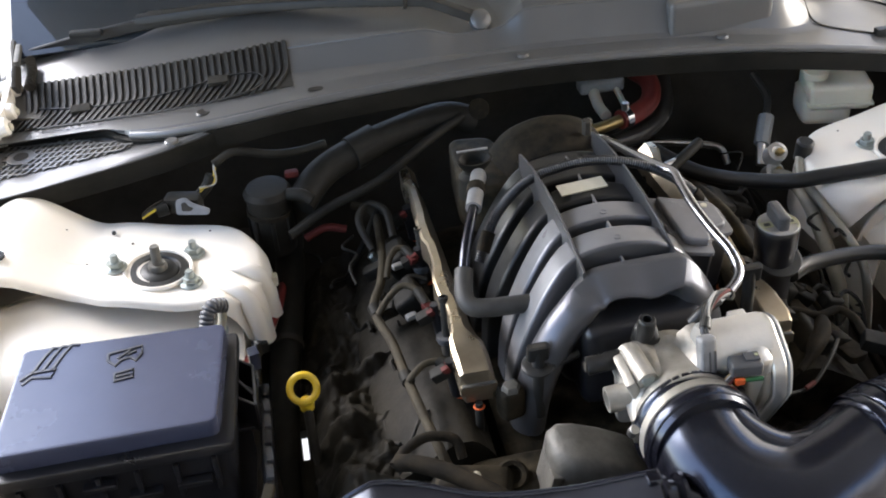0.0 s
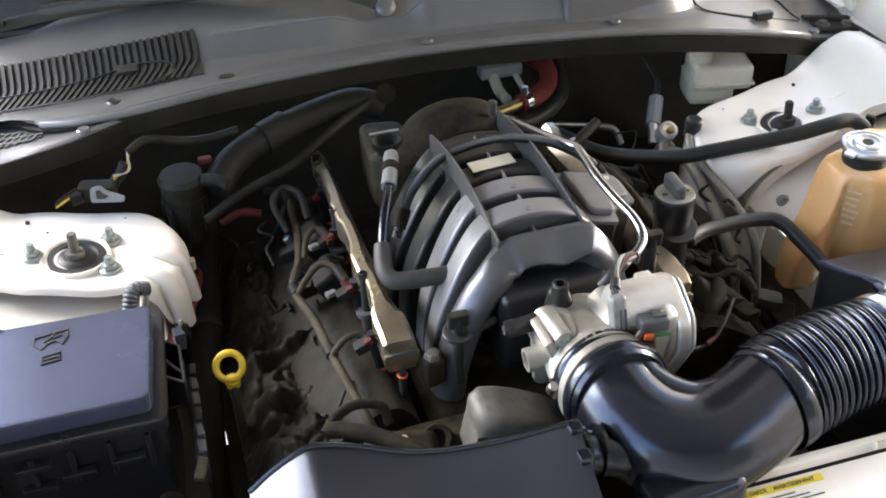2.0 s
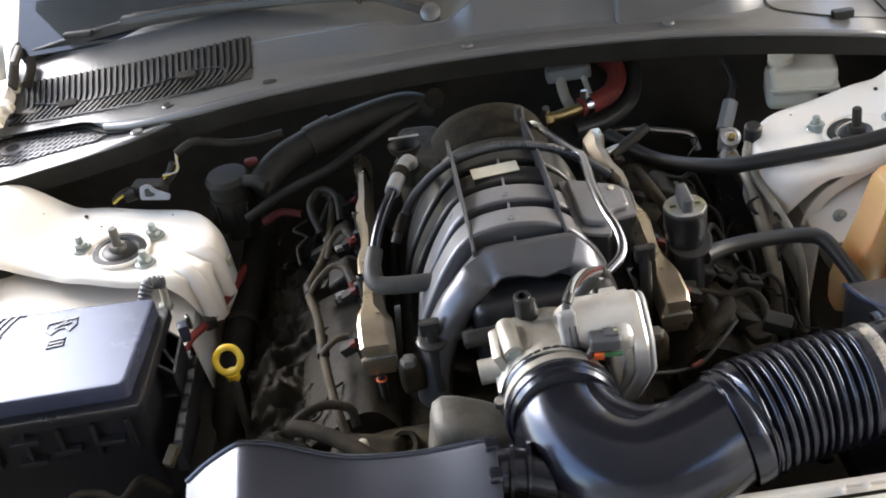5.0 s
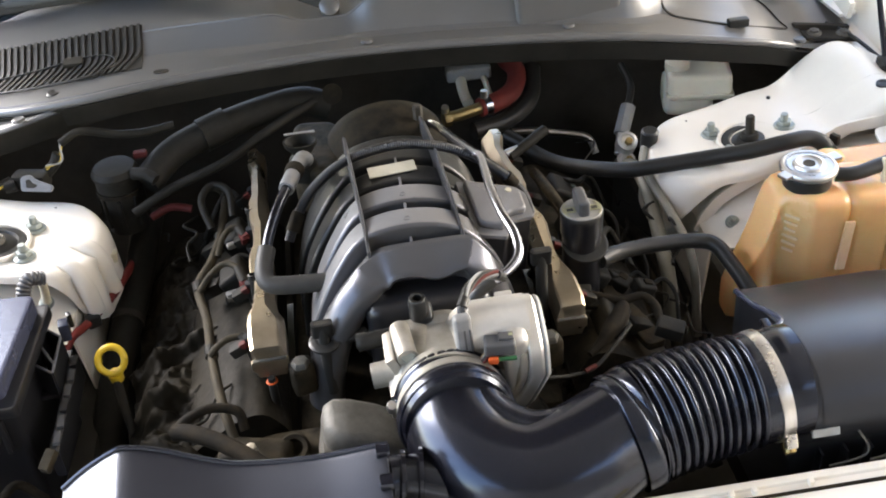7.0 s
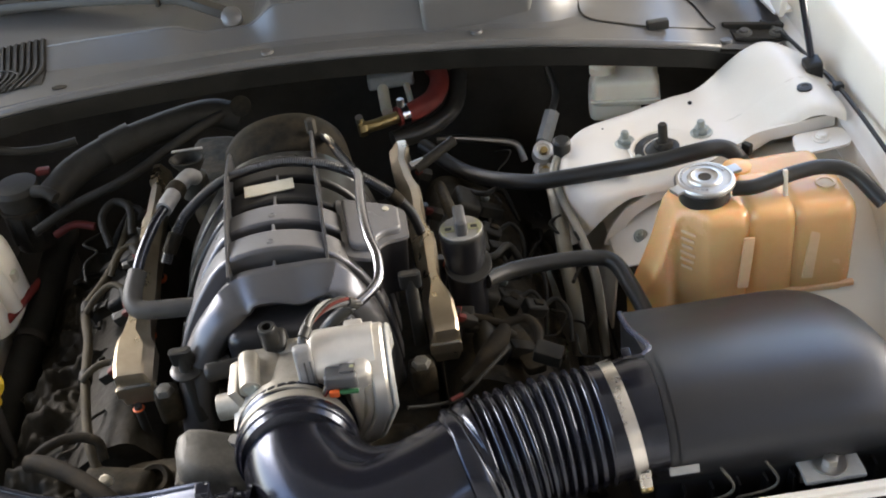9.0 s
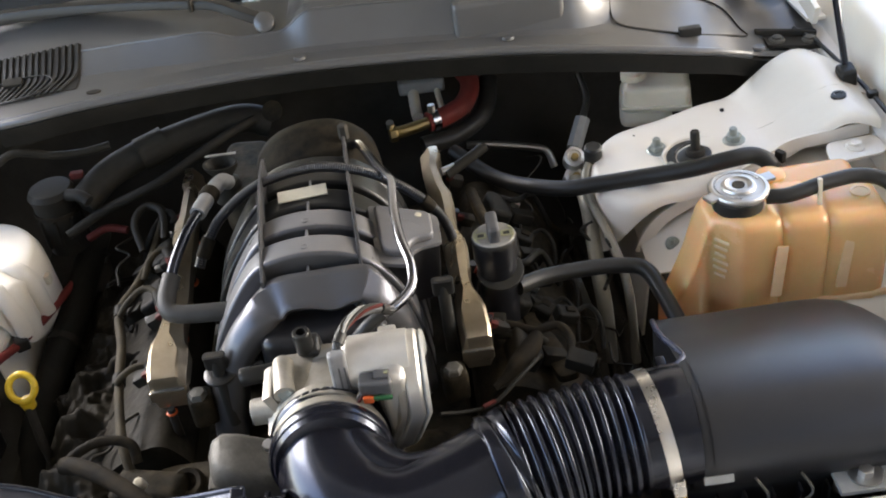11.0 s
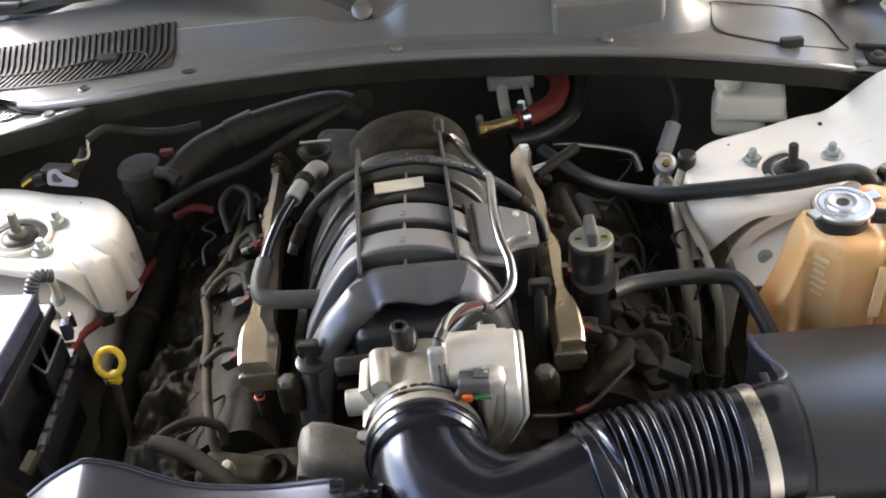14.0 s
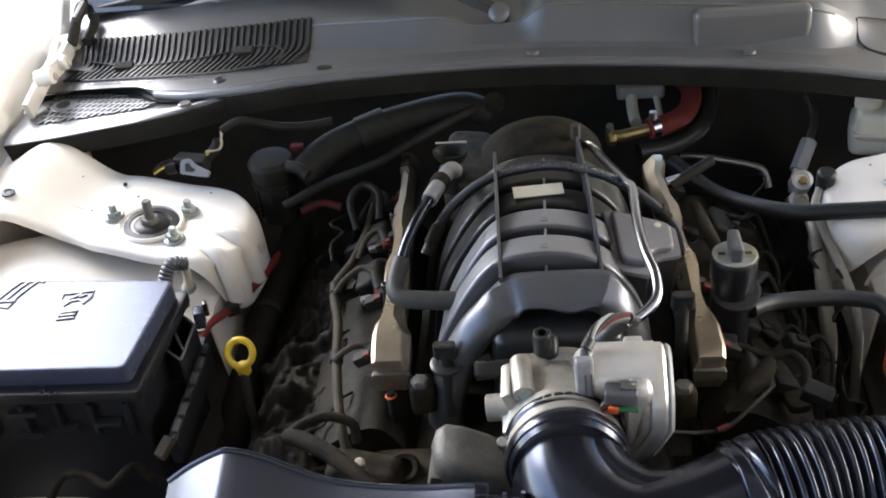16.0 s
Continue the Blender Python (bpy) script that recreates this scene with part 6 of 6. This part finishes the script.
part("lid", lathe([(0.034, 0), (0.035, 0.006), (0.030, 0.014), (0.012, 0.018)], pose(-0.383, 0.115, 0.918), 28), MURK, can)
part("clamp_ring", lathe([(0.0325, -0.004), (0.0345, -0.003), (0.0345, 0.003), (0.0325, 0.004)], pose(-0.383, 0.115, 0.895), 28), TAPE, can)
for a in range(0, 360, 45):
    part("side_rib", box(-0.383 + 0.032 * math.cos(radians(a)), 0.115 + 0.032 * math.sin(radians(a)), 0.865, 0.006, 0.006, 0.05, 0.002, turn=a), MURK, can)
part("nozzle", tube([(-0.355, 0.098, 0.925), (-0.335, 0.090, 0.925), (-0.322, 0.082, 0.918)], 0.009, 12), MURK, can)
part("plug", box(-0.345, 0.135, 0.935, 0.020, 0.012, 0.010, 0.003), PINK, can, "dull red plug")
bg = thing("air_hose", "thick grey-black rubber hose below the cowl", "hose", (-0.22, 0.17, 0.88))
part("hose", tube([(-0.34, 0.10, 0.905), (-0.30, 0.142, 0.925), (-0.24, 0.170, 0.938), (-0.16, 0.200, 0.945), (-0.10, 0.215, 0.945), (-0.06, 0.215, 0.93)], 0.0225, 20), MURK, bg)
part("sleeve", tube([(-0.255, 0.164, 0.935), (-0.215, 0.181, 0.942)], 0.026, 20), MURK, bg)
part("end_ring", lathe([(0.010, -0.003), (0.016, -0.002), (0.016, 0.002), (0.010, 0.003)], pose(-0.052, 0.205, 0.955, 60), 20), TAPE, bg)
th = thing("vacuum_hose", "thin black hose crossing behind the engine", "hose", (-0.25, 0.08, 0.85))
part("hose", tube([(-0.36, 0.06, 0.88), (-0.30, 0.085, 0.90), (-0.22, 0.105, 0.92), (-0.14, 0.16, 0.94), (-0.08, 0.2, 0.95)], 0.007, 12), MURK, th)
uc = thing("cowl_loom", "thin loom under the cowl seal", "wiring", (-0.4, 0.14, 0.93))
part("loom", tube([(-0.45, 0.125, 0.975), (-0.42, 0.135, 0.985), (-0.37, 0.14, 0.97), (-0.33, 0.145, 0.965), (-0.29, 0.155, 0.965)], 0.006, 10), MURK, uc)
wc = thing("wiring_connector", "black connector with a grey lever and yellow wires", "connector", (-0.50, 0.10, 0.92))
part("body", box(-0.500, 0.108, 0.932, 0.052, 0.026, 0.024, 0.006, turn=-15), MURK, wc)
part("boot", tube([(-0.478, 0.112, 0.936), (-0.464, 0.116, 0.948), (-0.456, 0.120, 0.962)], 0.008, 10), MURK, wc)
part("boot", tube([(-0.522, 0.104, 0.930), (-0.538, 0.102, 0.928)], 0.010, 10), MURK, wc)
part("lever", slab(rounded([(-0.026, -0.012), (0.026, -0.016), (0.030, -0.006), (0.0, 0.006), (-0.010, 0.016), (-0.026, 0.012)], 0.006), 0, 0.005, 0.001, pose(-0.487, 0.084, 0.938, 55, 0, -8) @ Matrix.Diagonal((0.85, 0.85, 1, 1))), GREYLEVER, wc, "grey locking lever")
# dark slip paints the shade of the lever's opening
part("lever_slot", slab(rounded([(-0.016, -0.007), (-0.002, -0.008), (0.004, -0.003), (-0.004, 0.000), (-0.010, 0.008), (-0.017, 0.006)], 0.003), 0.0051, 0.0056, 0, pose(-0.487, 0.084, 0.938, 55, 0, -8) @ Matrix.Diagonal((0.85, 0.85, 1, 1))), DARK, wc)
for k in range(4):
    part("wire", tube([(-0.475, 0.108, 0.945 + 0.002 * k), (-0.458 + 0.002 * k, 0.112, 0.953), (-0.450, 0.12, 0.968 + 0.002 * k), (-0.447, 0.125, 0.98)], 0.0015, 6), (YELLOW, RUBBER, YELLOW, GREYPLATE)[k], wc)
    part("wire", tube([(-0.528, 0.105, 0.930 + 0.004 * k), (-0.545, 0.10, 0.925 + 0.004 * k), (-0.56, 0.105, 0.915 + 0.003 * k)], 0.0015, 6), (TAPE, YELLOW, RUBBER, TAPE)[k], wc)

# looms and pipes over the head covers
random.seed(4)


def loom_run(name, label, points, r, mat, cat="wiring", group="engine looms"):
    t = thing(name, label, cat, tuple(points[len(points) // 2]), group)
    part("run", tube(points, r, 10), mat, t)
    return t


lf = loom_run("engine_loom", "pale brown taped loom along the head cover", [(-0.262, 0.157, 0.850), (-0.236, 0.122, 0.855), (-0.237, 0.024, 0.855), (-0.248, -0.047, 0.855), (-0.266, -0.104, 0.853), (-0.252, -0.175, 0.852), (-0.245, -0.238, 0.850), (-0.236, -0.299, 0.845), (-0.226, -0.348, 0.835), (-0.215, -0.38, 0.81)], 0.0062, BROWN)
part("tape_band", tube([(-0.2455, -0.234, 0.850), (-0.2435, -0.250, 0.850)], 0.0085, 12), MURK, lf, "dark tape band")
part("tape_band", tube([(-0.266, -0.098, 0.853), (-0.263, -0.118, 0.853)], 0.0085, 12), MURK, lf, "dark tape band")
for run, lock, clip in (([(-0.240, -0.047, 0.858), (-0.232, -0.026, 0.872), (-0.220, -0.010, 0.877), (-0.208, -0.012, 0.877), (-0.200, -0.031, 0.874)], (-0.201, -0.032, 0.872), (-0.221, -0.021, 0.856)),
                        ([(-0.262, -0.122, 0.858), (-0.248, -0.112, 0.872), (-0.226, -0.100, 0.882), (-0.207, -0.112, 0.880), (-0.199, -0.138, 0.874)], (-0.199, -0.140, 0.872), (-0.220, -0.129, 0.852)),
                        ([(-0.244, -0.255, 0.856), (-0.236, -0.252, 0.864), (-0.222, -0.243, 0.868), (-0.205, -0.240, 0.867), (-0.194, -0.248, 0.865)], (-0.192, -0.250, 0.865), None)):
    lp = loom_run("injector_lead", "dusty brown lead arching to an injector", run, 0.0044, BROWN, "wiring", "injector leads")
    part("boot", tube([run[-2], run[-1]], 0.0066, 12), MURK, lp)
    part("lock", box(*lock, 0.012, 0.014, 0.012, 0.003, turn=25, tilt=(15, 0)), PINK, lp, "dull red lock tab")
    if clip:
        part("clip", box(*clip, 0.016, 0.010, 0.008, 0.003, turn=20), DUSTY, lp, "dusty pale clip")
for x, y in ((-0.187, -0.018), (-0.1825, -0.174)):
    sd = thing("cover_stud", "upright black stud with a round foot by the rail", "stud", (x, y, 0.85), "cover studs")
    part("post", lathe([(0.0062, 0.0), (0.0056, 0.030), (0.0050, 0.052), (0.0062, 0.053), (0.0064, 0.060), (0.0045, 0.061), (0.0040, 0.056)], pose(x, y - 0.008, 0.852, -8), 16), RUBBER, sd)
    part("foot", lathe([(0.013, -0.006), (0.0145, -0.002), (0.0135, 0.002), (0.009, 0.003)], pose(x, y - 0.008, 0.853, -8), 24), GREYC, sd, "grey round foot")
    part("stem", lathe([(0.008, -0.05), (0.009, -0.004)], pose(x, y - 0.008, 0.853, -8), 14), DARK, sd)
part("seal_ring", tube([(-0.169 + 0.0058 * math.cos(a), -0.312 + 0.0058 * math.sin(a), 0.850) for a in np.linspace(0, 2 * math.pi, 17)], 0.0014, 8, 1), ORANGE, lf, "orange seal ring")
part("seal_stem", lathe([(0.0052, -0.06), (0.0052, -0.002), (0.0046, 0.004)], pose(-0.169, -0.312, 0.852), 16), RUBBER, lf)
loom_run("engine_loom", "dark looped conduit by the firewall", [(-0.25, 0.02, 0.86), (-0.262, 0.06, 0.885), (-0.245, 0.085, 0.895), (-0.222, 0.07, 0.89), (-0.218, 0.03, 0.87)], 0.0055, MURK)
loom_run("engine_loom", "dull red lead by the firewall", [(-0.34, 0.075, 0.86), (-0.31, 0.08, 0.87), (-0.28, 0.075, 0.865)], 0.006, PINK)
loom_run("engine_loom", "dark rubber hose at the front of the engine", [(-0.279, -0.392, 0.866), (-0.258, -0.400, 0.868), (-0.222, -0.422, 0.866), (-0.179, -0.457, 0.858), (-0.14, -0.49, 0.84)], 0.010, TAPE, "hose")
loom_run("engine_loom", "dusty loom folding over the timing cover", [(-0.282, -0.392, 0.862), (-0.265, -0.374, 0.866), (-0.239, -0.361, 0.866), (-0.209, -0.364, 0.858), (-0.203, -0.378, 0.84)], 0.006, TAPE)
hs = loom_run("engine_loom", "brown taped harness across the head cover", [(0.224, -0.255, 0.868), (0.250, -0.264, 0.866), (0.273, -0.276, 0.864), (0.300, -0.274, 0.866), (0.312, -0.294, 0.864), (0.312, -0.324, 0.862), (0.338, -0.342, 0.858)], 0.0055, TAPE)
part("wrap", tube([(0.274, -0.282, 0.862, 0.008), (0.268, -0.296, 0.862, 0.011), (0.258, -0.310, 0.861, 0.012), (0.244, -0.326, 0.860, 0.010), (0.230, -0.340, 0.856, 0.006), (0.214, -0.352, 0.852, 0.004)], 0.01, 14, 5), TAPE, hs, "brown cloth tape wrap")
part("plug", box(0.318, -0.336, 0.860, 0.034, 0.022, 0.020, 0.004, turn=-24, tilt=(8, 12)), MURK, hs, "black plug")
part("plug", box(0.232, -0.252, 0.868, 0.018, 0.016, 0.014, 0.003, turn=-15), MURK, hs, "black plug")
part("lock", box(0.223, -0.250, 0.872, 0.007, 0.010, 0.010, 0.002, turn=-15), PINK, hs, "dull red lock tab")
solid("head_bracket", slab(rounded([(0.262, -0.170), (0.276, -0.168), (0.282, -0.225), (0.300, -0.262), (0.318, -0.330), (0.292, -0.335), (0.266, -0.240)], 0.008), 0.826, 0.838, 0.003), SOOT, "oily brown bracket plate on the head cover", "bracket")
loom_run("engine_loom", "thin striped wire by the throttle body", [(0.15, -0.41, 0.88), (0.18, -0.40, 0.868), (0.21, -0.39, 0.865), (0.245, -0.36, 0.872), (0.27, -0.33, 0.87)], 0.0025, MURK)
loom_run("engine_loom", "short red stretch of a striped wire", [(0.198, -0.396, 0.868), (0.212, -0.389, 0.868)], 0.0027, PINK)
for x, y, turn in ((0.290, -0.205, -30), (0.318, -0.225, 12), (0.255, -0.10, 20), (0.285, -0.05, -15), (0.300, -0.145, 35)):
    cn = solid("coil_connector", box(x, y, 0.838, 0.030, 0.020, 0.018, 0.004, turn=turn, tilt=(10, 26), segments=3), MURK, "dusty black coil connector on the head cover", "connector", "coil connectors")
    part("latch", box(x + 0.006, y, 0.846, 0.012, 0.008, 0.004, 0.001, turn=turn, tilt=(10, 26)), TAPE, cn)
    part("lead", tube([(x + 0.012, y + 0.004, 0.836), (x + 0.030, y + 0.012, 0.838), (x + 0.042, y - 0.006, 0.826), (x + 0.040, y - 0.03, 0.80)], 0.003, 8), MURK, cn)
loom_run("engine_loom", "grimy bracket pipe behind the filler", [(0.225, 0.02, 0.88), (0.232, -0.04, 0.888), (0.242, -0.09, 0.88), (0.25, -0.13, 0.86)], 0.008, GRIME, "pipe")
loom_run("engine_loom", "black bracket arm by the rail", [(0.195, 0.05, 0.895), (0.225, 0.065, 0.905), (0.255, 0.085, 0.912)], 0.008, MURK, "bracket")
loom_run("engine_loom", "bright steel bracket bolt by the rail", [(0.188, 0.052, 0.90), (0.208, 0.058, 0.902)], 0.006, STEEL, "bolt")
for k in range(7):
    x = 0.28 + 0.022 * k
    loom_run("chassis_pipe", "dark pipes beside the engine", [(x, 0.12, 0.74 - 0.01 * k), (x + 0.01, 0.0, 0.72), (x + 0.015 + 0.004 * (k % 3), -0.12, 0.70 - 0.015 * (k % 2)), (x + 0.012, -0.30, 0.66)], 0.006 + 0.003 * (k % 3), (GRIME, DARK, MURK, DARK)[k % 4], "pipe", "chassis pipes")
for k in range(14):
    s = -1 if k < 7 else 1
    if (s < 0 and k % 7 < 4) or k % 2:
        continue
    y = -0.32 + 0.068 * (k % 7)
    x = 0.02 + s * (0.285 + random.uniform(-0.02, 0.03))
    loom_run("spark_lead", "dark dusty lead between coil and loom", [(x, y, 0.80), (x - s * 0.02, y + random.uniform(-0.03, 0.03), 0.845), (x - s * 0.045, y + random.uniform(-0.03, 0.03), 0.86), (x - s * 0.07, y + random.uniform(-0.02, 0.02), 0.855)], random.uniform(0.003, 0.006), random.choice((DARK, MURK, MURK)), "wiring", "spark leads")
for k in range(20):
    s = -1 if k < 10 else 1
    y = -0.34 + 0.044 * (k % 10)
    x, z = 0.02 + s * random.uniform(0.225, 0.36), random.uniform(0.78, 0.845)
    path = [(x, y, z)]
    for j in range(4):
        x, y, z = x + random.uniform(-0.022, 0.022), y + random.uniform(0.004, 0.034), min(0.862, max(0.76, z + random.uniform(-0.022, 0.024)))
        path.append((x, y, z))
    loom_run("loose_wire", "thin dusty wire over the engine side", path, random.uniform(0.0012, 0.0030), random.choice((MURK, TAPE, MURK, DARK)), "wiring", "loose wires")
frame_l = thing("chassis_beam", "black painted chassis leg below the towers", "chassis leg", (-0.44, -0.1, 0.55), "chassis legs")
part("leg", box(-0.455, -0.1, 0.64, 0.07, 0.9, 0.16, 0.02), DARK, frame_l)
frame_r = thing("chassis_beam", "black painted chassis leg below the towers", "chassis leg", (0.46, -0.1, 0.55), "chassis legs")
part("leg", box(0.465, -0.1, 0.62, 0.07, 0.9, 0.16, 0.02), DARK, frame_r)

# ---- front of the engine ----
wp = thing("water_outlet", "dull cast aluminium thermostat housing", "housing", (-0.07, -0.42, 0.8))
rings = []
for x, zt, yb, yf in ((-0.113, 0.862, -0.392, -0.425), (-0.108, 0.874, -0.385, -0.435), (-0.096, 0.880, -0.382, -0.442), (-0.078, 0.876, -0.382, -0.448), (-0.05, 0.866, -0.385, -0.452), (-0.02, 0.852, -0.39, -0.452), (0.0, 0.835, -0.395, -0.445)):
    rings.append([(x, yb, 0.78), (x, yb, zt - 0.014), (x, yb - 0.005, zt - 0.004), (x, yb - 0.014, zt), (x, yf + 0.014, zt - 0.006), (x, yf + 0.004, zt - 0.014), (x, yf, zt - 0.028), (x, yf, 0.78)])
part("casting", skin(rings), CAST, wp, smooth=60)
part("step", box(-0.112, -0.415, 0.822, 0.014, 0.05, 0.05, 0.004, tilt=(0, 12)), CAST, wp)
ps = thing("pulley_bracket", "rusty bolt and bracket on the timing cover", "bracket", (-0.185, -0.41, 0.8))
part("bracket", box(-0.195, -0.395, 0.80, 0.09, 0.05, 0.05, 0.016, turn=-15, segments=3), GRIME, ps)
part("boss_ring", lathe([(0.018, -0.02), (0.019, 0.0), (0.016, 0.004), (0.011, 0.003), (0.010, -0.006)], pose(-0.150, -0.395, 0.815, 30), 20), GRIME, ps)
part("bolt", lathe([(0.006, 0), (0.006, 0.014), (0.004, 0.016)], pose(-0.195, -0.408, 0.835, 30), 8), LABEL, ps, "pale bolt")

# ---- front air duct ----
fd = thing("air_duct", "satin black plastic air duct across the nose", "air duct", (-0.2, -0.55, 0.85))
TOP = [(-0.378, -0.490, 0.908), (-0.352, -0.486, 0.926), (-0.322, -0.484, 0.942), (-0.305, -0.484, 0.946), (-0.270, -0.490, 0.941), (-0.20, -0.512, 0.930), (-0.12, -0.530, 0.938), (-0.050, -0.546, 0.958), (-0.042, -0.548, 0.957)]
tp = spline(TOP, 5)
rings = [[(x, y, z - 0.12), (x, y + 0.002, z - 0.006), (x, y - 0.003, z), (x, y - 0.012, z - 0.002), (x, -0.60 - 0.02 * k, z - 0.035), (x, -0.64 - 0.02 * k, z - 0.055), (x, -0.645 - 0.02 * k, z - 0.10)] for k, (x, y, z) in zip(np.linspace(0, 1, len(tp)), tp)]
part("shell", skin(rings), DUCT, fd, smooth=35)
part("rear_bead", sweep([(x, y - 0.004, z + 0.0005) for x, y, z in tp], circle(0.0028, 8)), SMOOTH, fd)
for x, y, z in ((-0.046, -0.556, 0.956), (-0.046, -0.585, 0.942)):
    part("end_clip", box(x, y, z, 0.014, 0.016, 0.010, 0.003), SMOOTH, fd)
